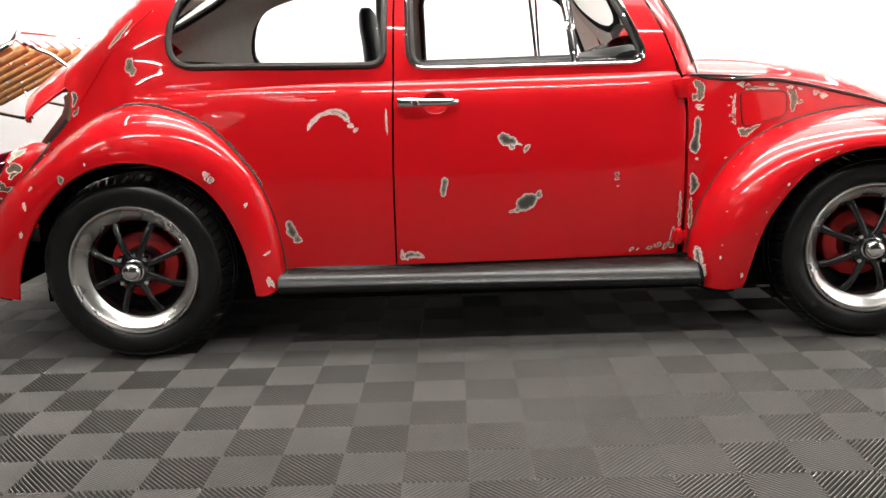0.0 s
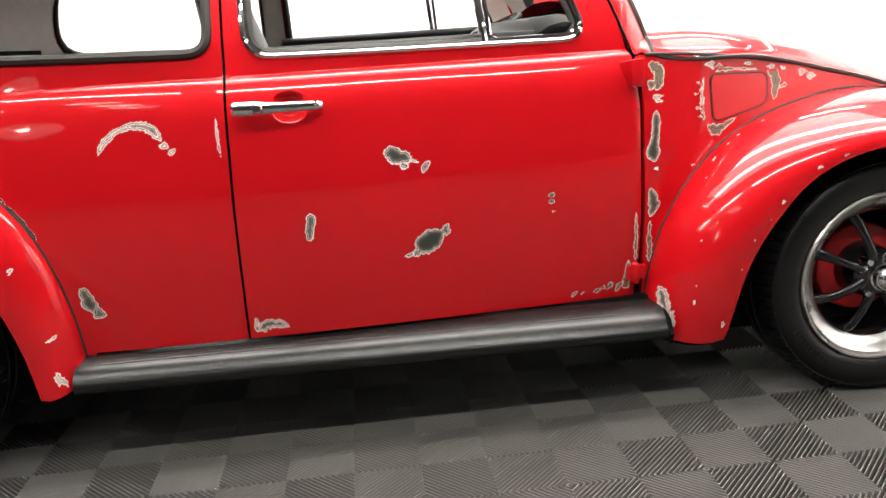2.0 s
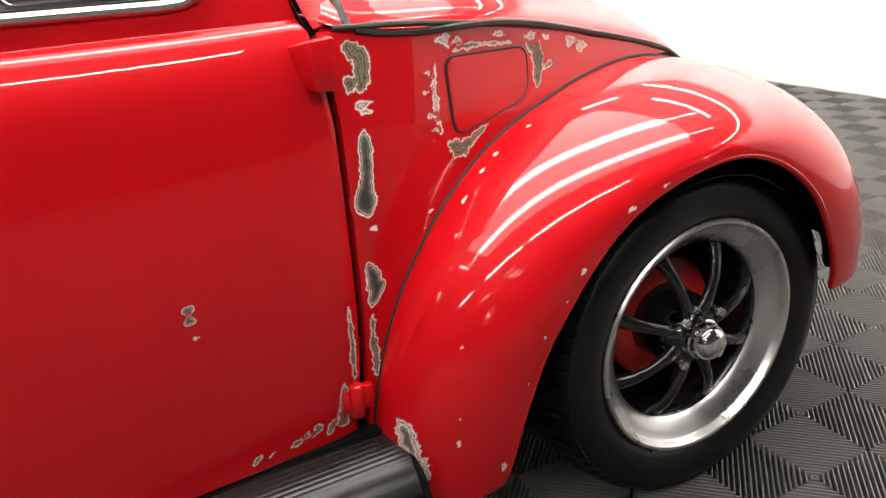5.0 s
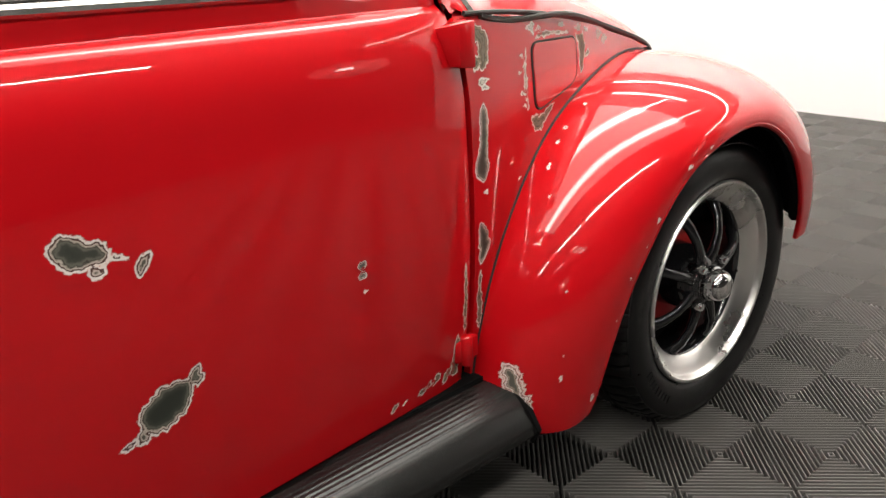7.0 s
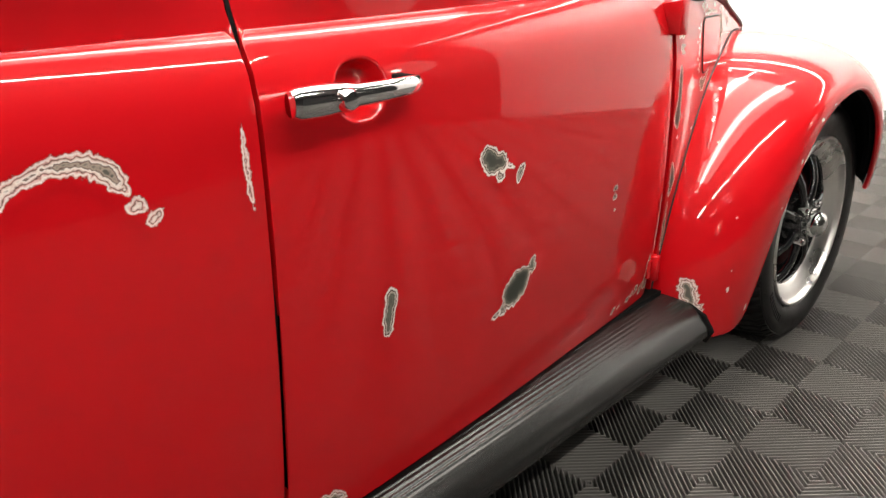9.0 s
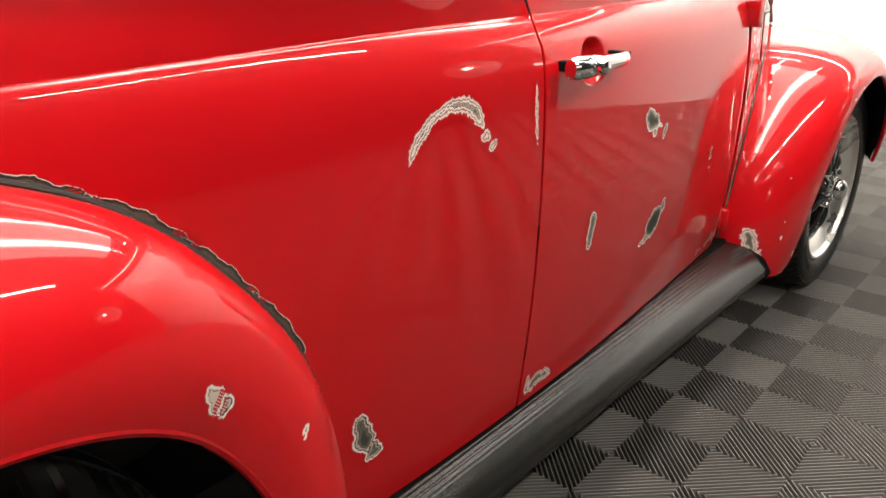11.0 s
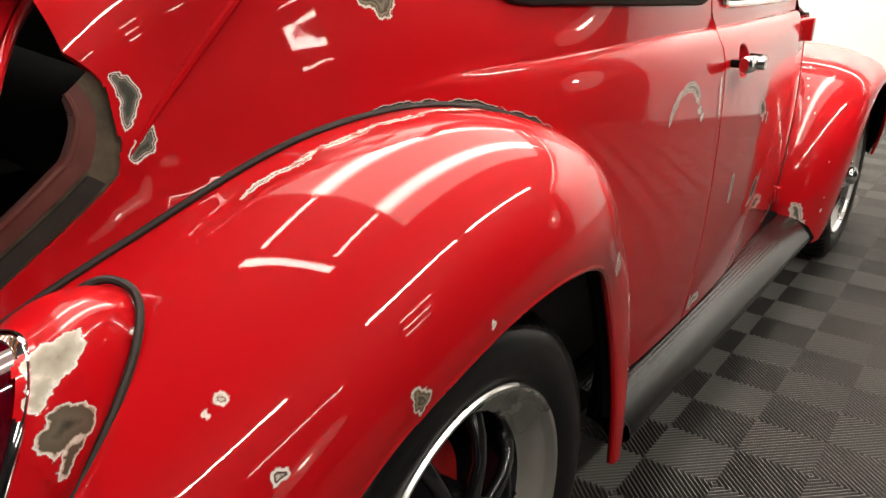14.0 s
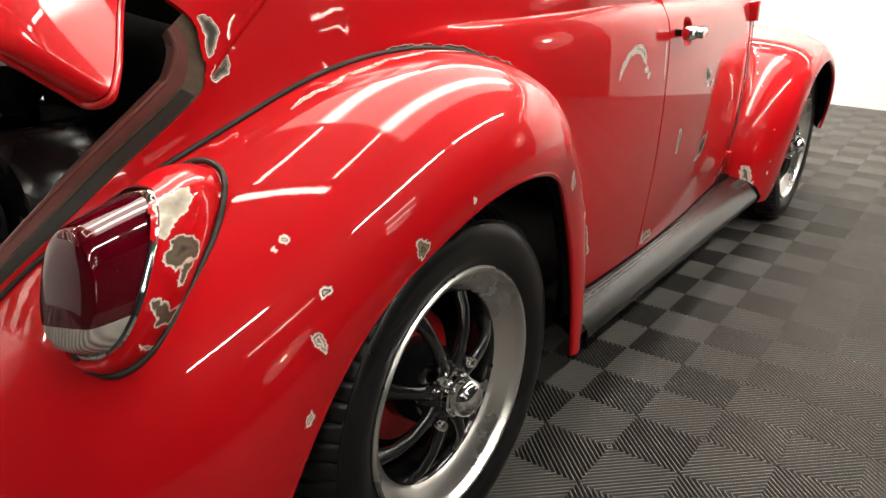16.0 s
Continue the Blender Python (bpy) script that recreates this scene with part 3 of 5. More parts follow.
# wheels
def wheel(x, z, sgn, y_out, steer=0.0):
    w = new("wheel")
    w.parent = car
    w.location = (x, sgn * y_out, z)
    c = (0, 0, 0)
    R = z
    tyre = [(.202, -.03), (.212, -.014), (.225, -.006), (.24, -.001), (.262, .0), (.281, -.006), (.284, -.010), (.287, -.009), (.297, -.022), (R - .005, -.04), (R, -.058), (R, -.075), (R - .008, -.077), (R - .008, -.084), (R, -.086), (R, -.115), (R - .008, -.117), (R - .008, -.124), (R, -.126), (R, -.15), (R - .006, -.17), (.285, -.19), (.25, -.2), (.2, -.18)]
    bm = bmesh.new()
    n, rings = 384, []
    for i, (r, o) in enumerate(tyre):
        rings.append([bm.verts.new(((r - (.006 if k % 6 == 0 and 8 <= i <= 11 else 0)) * math.cos(k * math.tau / n + (i - 8) * .004), sgn * o, (r - (.006 if k % 6 == 0 and 8 <= i <= 11 else 0)) * math.sin(k * math.tau / n + (i - 8) * .004))) for k in range(n)])
    for p, q in zip(rings, rings[1:]):
        for k in range(n):
            bm.faces.new((p[k], p[(k + 1) % n], q[(k + 1) % n], q[k]))
    part("tyre", bm, RUBBER, w, "black rubber tyre with blocked tread")
    for k in range(9):
        a = math.radians(208 + k * 3.2)
        m = Matrix.Translation((math.cos(a) * .252, sgn * .0006, math.sin(a) * .252)) @ Matrix.Rotation(-a, 4, "Y")
        bb = box_bm(-.008, .008, -.001, .001, -.004, .004)
        bmesh.ops.transform(bb, matrix=m, verts=bb.verts)
        part("moulded_bar", bb, RUBBER, w, smooth=False)
    rim = [(.208, -.026), (.213, -.016), (.2135, -.010), (.2105, -.006), (.2055, -.007), (.202, -.012), (.200, -.018), (.197, -.021), (.188, -.0255), (.180, -.031), (.173, -.0365), (.168, -.041), (.165, -.045)]
    part("rim", lathe_bm(rim, c, 96, sgn=sgn), POLISHED, w, "polished aluminium rim lip")
    part("inner_rim", lathe_bm([(.166, -.0455), (.161, -.050), (.157, -.070), (.155, -.17), (.2, -.18)], c, 72, sgn=sgn), BLACK, w, "gloss black inner rim")
    part("hub", lathe_bm([(.0, -.02), (.04, -.02), (.05, -.026), (.06, -.04), (.066, -.06), (.07, -.11), (0, -.11)], c, 40, sgn=sgn), BLACK, w, "gloss black hub")
    part("cap", lathe_bm([(.0, .026), (.012, .0255), (.022, .022), (.029, .014), (.032, .006), (.033, -.006), (.036, -.008), (.036, -.03)], c, 40, sgn=sgn), CHROME, w, "domed chrome centre cap")
    part("brake_drum", lathe_bm([(.0, -.108), (.106, -.108), (.113, -.113), (.115, -.127), (.115, -.17), (0, -.17)], c, 40, sgn=sgn), CALIPER, w, "red brake drum")
    part("back_plate", lathe_bm([(.0, -.172), (.195, -.172), (.195, -.19), (0, -.19)], c, 40, sgn=sgn), MATT, w)
    part("valve", tube_bm([(.176, sgn * -.066, -.03), (.160, sgn * -.045, -.03)], .004, 8), MATT, w)
    for k in range(8):
        a = k * math.tau / 8 + math.tau / 16
        r = [Vector((math.cos(a) * q, sgn * o, math.sin(a) * q)) for q, o in ((.04, -.034), (.07, -.028), (.105, -.030), (.135, -.040), (.161, -.060))]
        part("spoke", tube_bm(r, [.017, .0125, .0105, .0115, .017], 12, flat=.8), BLACK, w)
    for k in range(4):
        a = k * math.tau / 4 + math.tau / 8
        part("lug_nut", lathe_bm([(0, -.004), (.007, -.005), (.0095, -.012), (.0095, -.04)], (math.cos(a) * .056, 0, math.sin(a) * .056), 12, sgn=sgn), CHROME, w)
    return w


wheel(*HUB_R, -1, .708)
wheel(*HUB_F, -1, .695)
wheel(*HUB_R, 1, .708)
wheel(*HUB_F, 1, .695)

BOARD = [(.575, .284), (.60, .290), (.63, .291), (.66, .287), (.685, .278), (.705, .264), (.718, .247), (.722, .234), (.715, .219), (.69, .212)]
board_y, board_z = curve([p[0] for p in BOARD]), curve([p[1] for p in BOARD])
# running boards, floor pan, wheel housings
for sgn in (-1, 1):
    def board(a, b, s=sgn):
        x = .488 + a * (1.868 - .488)
        y, z = board_y(b), board_z(b)
        return Vector((x, s * (y - .012 - .003 * a - .035 * (1 - b) * a), z - .012 * a + (.00022 * math.sin(b * 200) * min(1, (.50 - b) * 20) if b < .50 else 0)))
    grid_sheet("running_board", board, 12, 224, RIBBED, car, "black ribbed rubber running board", Vector((1.2, sgn * .6, .1)))
    for nm, x0, x1 in (("rear_wheel_housing", -.40, .50), ("front_wheel_housing", 1.9, 2.8)):
        part(nm, box_bm(x0, x1, sgn * .30, sgn * .46, .15, .62), MATT, car, smooth=False)
part("floor_pan", box_bm(-.3, 2.7, -.56, .56, .16, .26), MATT, car, "black underside", smooth=False)

# ---- trim, glass and fittings of the car ----
def lift_off(fn, a, b, off, middle=MIDDLE):
    return fn(a, b) + normal_of(fn, a, b, middle) * off


def along(loop, fn, off, step=0.02, closed=True):
    pts = dense(loop, step) if closed else [p for p in dense(loop, step)[: -max(1, math.ceil(math.dist(loop[0], loop[-1]) / step))]] + [loop[-1]]
    return [lift_off(fn, a, b, off) for a, b in pts]


def in_loop(loop, by):
    """The loop drawn in towards its middle."""
    c = sum((Vector(p) for p in loop), Vector((0, 0))) / len(loop)
    return [tuple(Vector(p) + (c - Vector(p)).normalized() * by) for p in loop]


doors = {sgn: ob for sgn, ob in zip((-1, 1), [o for o in car.children if o.name.startswith("door")])}
shells = {sgn: ob for sgn, ob in zip((-1, 1), [o for o in car.children if o.name.startswith("body_shell")])}
for sgn in (-1, 1):
    fn = lambda a, b, s=sgn: skin(a, b, s)
    qw, dw = loop_b(QUARTER_WINDOW), loop_b(DOOR_WINDOW)
    part("window_seal", tube_bm(along(in_loop(qw, .006), fn, .001), .011, 8, True), BEAD, shells[sgn], "black rubber window seal")
    sheet("window_glass", in_loop(qw, .004), [], fn, .06, GLASS, shells[sgn], "clear glass", 0, -.006)
    part("window_trim", tube_bm(along(in_loop(dw, .002), fn, .002), .007, 8, True), CHROME, doors[sgn], "chrome window trim")
    part("inner_seal", tube_bm(along(in_loop(dw, .016), fn, -.010), .010, 8, True), BEAD, doors[sgn], "black rubber seal")
    part("rear_window_seal", tube_bm(along(in_loop(REAR_WINDOW, .004), fn, -.010), .009, 8, True), BEAD, shells[sgn], "black rubber window seal")
    sheet("rear_window_glass", in_loop(REAR_WINDOW, .004), [], fn, .06, GLASS, shells[sgn], "clear glass", 0, -.006)
    sheet("inner_frame", loop_b([(.905, .87), (.912, 1.136), (.922, 1.29), (1.44, 1.325), (1.59, 1.25), (1.70, 1.11), (1.755, 1.0), (1.79, .87)]), [dw], fn, .05, LINER, doors[sgn], "grey inner window frame", -.008, -.020)
    sheet("pillar_trim", loop_b([(.845, .32), (.862, .87), (.885, 1.10), (.905, 1.31), (.945, 1.31), (.925, 1.10), (.912, .90), (.93, .32)]), [], fn, .05, LINER, shells[sgn], "pale grey pillar trim", -.012, -.034)
    # vent window: post and pane
    post = [(1.472, .915), (1.455, 1.05), (1.43, 1.20), (1.42, 1.27)]
    part("vent_post", tube_bm(along(loop_b(post), fn, -.004, .03, False), .009, 8), CHROME, doors[sgn], "chrome vent window post")
    vent = loop_b(rounded([(1.485, .925), (1.70, .928, .05), (1.60, 1.17, .06), (1.45, 1.25)], r=.02))
    sheet("vent_glass", vent, [], fn, .06, GLASS, doors[sgn], "clear vent glass", 0, -.008)
    part("vent_frame", tube_bm(along(vent, fn, -.006), .006, 8, True), CHROME, doors[sgn], "chrome vent frame")
    # beads between fenders and body
    part("fender_bead", tube_bm([rear_fender(k / 90, 0, sgn) + Vector((0, sgn * .003, .002)) for k in range(91)], .0042, 8), BEAD, car, "black rubber bead")
    part("fender_bead", tube_bm([front_fender(k / 70, 0, sgn) + Vector((0, sgn * .003, .001)) for k in range(60)], .0038, 8), BEAD, car, "black rubber bead")
    # rolled lips round the wheel openings
    for f, n in ((rear_fender, 90), (front_fender, 80)):
        part("fender_lip", tube_bm([f(k / n, 1, sgn) + Vector((0, -sgn * .005, 0)) for k in range(n + 1)], .006, 8), RED, car)
        part("fender_inner", tube_bm([f(k / n, .96, sgn) + Vector((0, -sgn * .022, 0)) for k in range(6, n - 5)], .014, 6), MATT, car)
    # door sill, black strip under the door
    part("sill", box_bm(.52, 1.86, sgn * .54, sgn * .595, .24, .285), MATT, car, smooth=False)
    part("running_board_end", tube_bm([(1.869, sgn * y, z) for y, z in ((.58, .272), (.64, .266), (.685, .248), (.704, .220), (.690, .194))], .005, 6), MATT, car)


# inner wheel wells: dark linings under the fenders
def lining(f, sgn):
    return lambda a, b: f(a, b * .92, sgn) + Vector((0, -sgn * .018, -.012))


for sgn in (-1, 1):
    for f, hub in ((rear_fender, HUB_R), (front_fender, HUB_F)):
        grid_sheet("wheel_well", lining(f, sgn), 48, 10, MATT, car, "", Vector((hub[0], sgn * .45, hub[1])))

# cowl sides, pillars and windscreen
for sgn in (-1, 1):
    def pillar(a, b, s=sgn):
        lo, hi = skin(1.772 + .006, height(1.772, 1.0), s), None
        z = .872 + a * (1.37 - .872)
        x0 = spline([(.872, 1.822), (1.004, 1.772), (1.114, 1.718), (1.26, 1.606), (1.34, 1.49), (1.375, 1.43)])(z)
        x1 = x0 + .055
        p = skin(x0, height(x0, z), s)
        q = Vector((x1, p.y - s * .050, z + .012))
        m = (p + q) / 2 + Vector((.012, s * .012, 0))
        return p * (1 - b) ** 2 + m * 2 * b * (1 - b) + q * b * b
    grid_sheet("windscreen_pillar", pillar, 24, 6, RED, car)
    grid_sheet("pillar_lining", lambda a, b, s=sgn, f=pillar: f(a, b) + Vector((-.014, -s * .012, 0)), 24, 6, LINER, car)
    part("windscreen_seal", tube_bm([pillar(k / 20, 1) for k in range(21)], .009, 8), BEAD, car, "black rubber seal")


for sgn in (-1, 1):
    def cowl_side(a, b, s=sgn):
        p, q = skin(1.826, height(1.826, .866), s), skin(1.905, height(1.905, .858), s)
        u, v = Vector((1.872, s * .530, .892)), Vector((1.900, s * .545, .880))
        return (p * (1 - a) + q * a) * (1 - b) + (u * (1 - a) + v * a) * b - Vector((0, s * .004, 0))
    grid_sheet("cowl_side", cowl_side, 6, 6, RED, car)


def windscreen(a, b):
    s = 2 * b - 1
    z = .985 + a * (1.385 - .985)
    w = .485 - .055 * a
    x = 1.835 - .365 * a - .06 * s * s
    return Vector((x, s * w, z + .015 * (1 - s * s)))


grid_sheet("windscreen_glass", windscreen, 8, 16, GLASS, car, "clear curved windscreen")
part("windscreen_seal", tube_bm([windscreen(0, k / 20) for k in range(21)], .010, 8), BEAD, car)
part("windscreen_seal", tube_bm([windscreen(1, k / 20) for k in range(21)], .012, 8), BEAD, car)

# hood edge: black strips put in for the shaded gap, and rolled edge
for s in (0, 1):
    part("hood_gap_shade", tube_bm([hood_point(k / 40, s) + Vector((0, (.007 if s else -.007), -.003)) for k in range(33)], .0050, 6), BEAD, car)
    part("hood_edge", tube_bm([hood_point(k / 40, s) + Vector((0, 0, -.001)) for k in range(33)], .0045, 8), RED, car)
for sgn in (-1, 1):
    top_edge = spline([(1.83, .868), (1.88, .8665), (2.10, .8458), (2.30, .8128), (2.50, .7668), (2.59, .741)])
    # black strip that stands for the shade between hood and quarter panel
    part("hood_gap", tube_bm([skin(x, height(x, top_edge(x)), sgn) + Vector((0, sgn * .001, .003)) for x in np.linspace(1.845, 2.585, 40)], .0042, 8), BEAD, car, "black strip put in for the shaded hood gap")
part("hood_gap_shade", tube_bm([hood_point(0, k / 30) + Vector((-.004, 0, -.004)) for k in range(31)], .006, 6), BEAD, car)


# door handle with its dished recess, seen in chrome
def handle(sgn, door):
    y = lambda x, z, o: sgn * (side(x, z) + o)
    h = new("handle")
    h.parent = door
    tagged(h, "chrome push-button door handle")
    bm = bmesh.new()
    secs = [(.906, .009, .015, .030), (.911, .012, .0185, .032), (.94, .013, .0195, .033), (.968, .012, .018, .033), (.985, .009, .0145, .034), (1.03, .008, .013, .033), (1.065, .008, .013, .029), (1.085, .0075, .012, .023), (1.096, .005, .008, .018)]
    rings = []
    for x, hy, hz, o in secs:
        zc = .819 - .004 * (x - .906) / .19
        rings.append([bm.verts.new((x, y(x, zc, o) + hy * math.cos(t) * sgn, zc + hz * .84 * (abs(math.sin(t)) ** .8) * (1 if math.sin(t) > 0 else -1))) for t in [k * math.tau / 16 for k in range(16)]])
    for p, q in zip(rings, rings[1:]):
        for k in range(16):
            bm.faces.new((p[k], p[(k + 1) % 16], q[(k + 1) % 16], q[k]))
    bm.faces.new(rings[0])
    bm.faces.new(rings[-1][::-1])
    part("grip", bm, CHROME, h, "chrome handle bar")
    part("button", lathe_bm([(0, .011), (.009, .010), (.0115, .006), (.0115, -.02)], (.962, y(.962, .818, .046), .818), 24, sgn=sgn), CHROME, h, "round chrome push button")
    for x in (.932, 1.078):
        part("mount", box_bm(x - .008, x + .008, y(x, .817, -.004), y(x, .817, .03), .811, .825), MATT, h, bevel=.002)
    return h


for sgn in (-1, 1):
    handle(sgn, doors[sgn])

# door hinges on the leading edge
for sgn in (-1, 1):
    def hinge_block(z0, z1, w, o, name, round_pin):
        x = 1.825
        y0 = sgn * (side(x, (z0 + z1) / 2) - .008)
        y1 = sgn * (side(x, (z0 + z1) / 2) + o)
        bm = bmesh.new()
        if round_pin:
            tube_bm([(x - .008, y1, z0), (x - .008, y1, z0 + .004), (x - .008, y1, z1 - .004), (x - .008, y1, z1)], [w * .8, w, w, w * .8], 14, bm=bm)
            box_bm(x - .03, x + .02, min(y0, y1), max(y0, y1), z0 + .008, z1 - .008, bm)
        else:
            v = [bm.verts.new(p) for p in ((x - .030, y0, z0 + .006), (x + .010, y0, z0 - .002), (x + .010, y0, z1), (x - .050, y0, z1 - .012), (x - .022, y1, z0 + .004), (x + .008, y1, z0 + .002), (x + .008, y1, z1 - .002), (x - .024, y1, z1 - .004))]
            for f in ((0, 1, 2, 3), (4, 5, 6, 7), (0, 1, 5, 4), (1, 2, 6, 5), (2, 3, 7, 6), (3, 0, 4, 7)):
                bm.faces.new([v[i] for i in f])
        part(name, bm, RED, doors[sgn], "red painted hinge", bevel=.0025)
    hinge_block(.797, .866, .01, .026, "hinge", False)
    hinge_block(.318, .372, .011, .008, "hinge", True)
    part("door_gap", tube_bm([skin(x - .0035, height(x, z), sgn) + Vector((0, -sgn * .008, 0)) for x, z in DOOR_EDGE_BACK], .0048, 6), MATT, car)
    part("door_gap", tube_bm([skin(x, height(x, z), sgn) + Vector((0, -sgn * .020, 0)) for x, z in ((1.834, .25), (1.839, .475), (1.835, .752), (1.821, .868), (1.771, 1.004), (1.714, 1.114))], .0068, 6), MATT, car)

# fuel flap let into the front quarter panel
flap = rounded([(2.016, .812, .022), (2.186, .806, .022), (2.188, .728, .03), (2.026, .697, .025)], 5)
fnr = lambda a, b: skin(a, b, -1)
part("fuel_flap_gap", tube_bm(along(loop_b(flap), fnr, .0002, .012), .0021, 6, True), BEAD, car)
sheet("fuel_flap", in_loop(loop_b(flap), .003), [], fnr, .02, RED, car, "red fuel filler flap", .004, .0025)


# ---- chipped paint ----
def wear(name, stops, rough=0.55):
    """Paint worn through: the body's red outside, then the older coats laid bare one after another towards the middle."""
    m = RED.copy()
    m.name = name
    nt = m.node_tree
    b = nt.nodes["Principled BSDF"]
    red = b.inputs["Base Color"].links[0].from_socket
    co = nt.nodes.new("ShaderNodeTexCoord")
    deep = nt.nodes.new("ShaderNodeAttribute")
    deep.attribute_name = "wear"
    d = deep.outputs["Fac"]
    for size, amount in ((60.0, .006), (240.0, .0026), (900.0, .0009)):
        n = nt.nodes.new("ShaderNodeTexNoise")
        n.inputs["Scale"].default_value = size
        n.inputs["Detail"].default_value = 3
        nt.links.new(co.outputs["Object"], n.inputs["Vector"])
        k = nt.nodes.new("ShaderNodeMath")
        k.operation = "MULTIPLY_ADD"
        k.inputs[1].default_value, k.inputs[2].default_value = amount, -.5 * amount
        nt.links.new(n.outputs["Fac"], k.inputs[0])
        a = nt.nodes.new("ShaderNodeMath")
        nt.links.new(d, a.inputs[0])
        nt.links.new(k.outputs[0], a.inputs[1])
        d = a.outputs[0]

    def span(lo, hi, to0, to1):
        r = nt.nodes.new("ShaderNodeMapRange")
        r.inputs["From Min"].default_value, r.inputs["From Max"].default_value = lo, hi
        r.inputs["To Min"].default_value, r.inputs["To Max"].default_value = to0, to1
        nt.links.new(d, r.inputs["Value"])
        return r.outputs["Result"]
    ramp = nt.nodes.new("ShaderNodeValToRGB")
    el = ramp.color_ramp.elements
    while len(el) < len(stops):
        el.new(0.5)
    for e, (depth, colour) in zip(el, stops):
        e.position = depth / .014
        e.color = (*colour, 1)
    nt.links.new(span(0, .014, 0, 1), ramp.inputs[0])
    mix = nt.nodes.new("ShaderNodeMix")
    mix.data_type = "RGBA"
    bare = span(-.0003, .0004, 0, 1)
    nt.links.new(bare, mix.inputs["Factor"])
    nt.links.new(red, mix.inputs["A"])
    nt.links.new(ramp.outputs[0], mix.inputs["B"])
    nt.links.new(mix.outputs["Result"], b.inputs["Base Color"])
    nt.links.new(span(.0002, .003, 1.0, 0.0), b.inputs["Coat Weight"])
    nt.links.new(span(-.0003, .003, .4, rough), b.inputs["Roughness"])
    nt.links.new(span(0, .003, .1, .3), b.inputs["Specular IOR Level"])
    bump = nt.nodes.new("ShaderNodeBump")
    bump.inputs["Distance"].default_value = .0005
    bump.inputs["Strength"].default_value = .8
    nt.links.new(span(-.0005, .004, 1.0, 0.0), bump.inputs["Height"])
    nt.links.new(b.inputs["Normal"].links[0].from_socket, bump.inputs["Normal"])
    nt.links.new(bump.outputs["Normal"], b.inputs["Normal"])
    return m


PINK, WHITE, BURN, OLDRED = (.66, .36, .32), (.86, .80, .75), (.09, .018, .014), (.30, .05, .04)
W_GREY = wear("paint_worn_to_grey", [(0, BURN), (.0005, PINK), (.0010, WHITE), (.0023, WHITE), (.0028, (.07, .028, .022)), (.0036, (.09, .045, .035)), (.0042, (.62, .54, .47)), (.0052, (.40, .36, .30)), (.0060, (.05, .045, .035)), (.0072, (.15, .15, .12)), (.0095, (.055, .058, .047)), (.014, (.036, .04, .032))])
W_RUST = wear("paint_worn_to_rust", [(0, BURN), (.0006, PINK), (.0012, WHITE), (.0022, (.50, .42, .32)), (.0030, (.09, .055, .035)), (.0046, (.30, .24, .16)), (.0060, (.06, .05, .035)), (.0080, (.22, .19, .14)), (.010, (.10, .085, .06)), (.014, (.05, .045, .035))], .7)
W_PALE = wear("paint_worn_to_undercoat", [(0, OLDRED), (.0005, PINK), (.0012, WHITE), (.0024, (.72, .64, .57)), (.0030, (.16, .09, .07)), (.0037, (.60, .52, .44)), (.014, (.50, .45, .37))])
W_OLD = wear("paint_worn_in_rings", [(0, BURN), (.0006, PINK), (.0014, WHITE), (.0024, PINK), (.0030, (.08, .03, .025)), (.0036, (.66, .50, .44)), (.0048, WHITE), (.0056, (.10, .05, .04)), (.0064, (.42, .34, .28)), (.0078, (.10, .10, .08)), (.014, (.08, .085, .07))])
W_WELD = wear("paint_broken_at_weld", [(0, BURN), (.0005, WHITE), (.0012, WHITE), (.0017, (.05, .04, .03)), (.004, (.022, .02, .016)), (.007, (.10, .085, .06)), (.014, (.02, .018, .015))], .7)
# bare metal, with a highlight and a black reflection painted into ring and core
W_METAL = wear("worn_metal_painted_reflection", [(0, BURN), (.0005, WHITE), (.0018, (.62, .57, .48)), (.0034, (.46, .42, .34)), (.009, (.30, .27, .21)), (.0105, (.06, .05, .04)), (.014, (.03, .025, .02))], .45)
W_BROWN = wear("paint_worn_to_steel", [(0, BURN), (.0006, WHITE), (.0020, (.52, .42, .32)), (.0027, (.10, .075, .05)), (.008, (.13, .10, .07)), (.011, (.075, .06, .042)), (.014, (.02, .016, .012))], .7)
rng = random.Random(7)


def blob(cx, cy, rx, ry, turn=0.0, rough=.18, n=36):
    """An uneven closed outline in metres."""
    ph = [rng.uniform(0, math.tau) for _ in range(4)]
    out = []
    for k in range(n):
        t = k * math.tau / n
        r = 1 + rough * (math.sin(2 * t + ph[0]) * .6 + math.sin(3 * t + ph[1]) * .7 + math.sin(5 * t + ph[2]) * .5 + math.sin(9 * t + ph[3]) * .35) + rng.uniform(-.07, .07)
        x, y = rx * r * math.cos(t), ry * r * math.sin(t)
        c, s = math.cos(math.radians(turn)), math.sin(math.radians(turn))
        out.append((cx + x * c - y * s, cy + x * s + y * c))
    return out


class Band(list):
    """An outline whose two halves run side by side."""


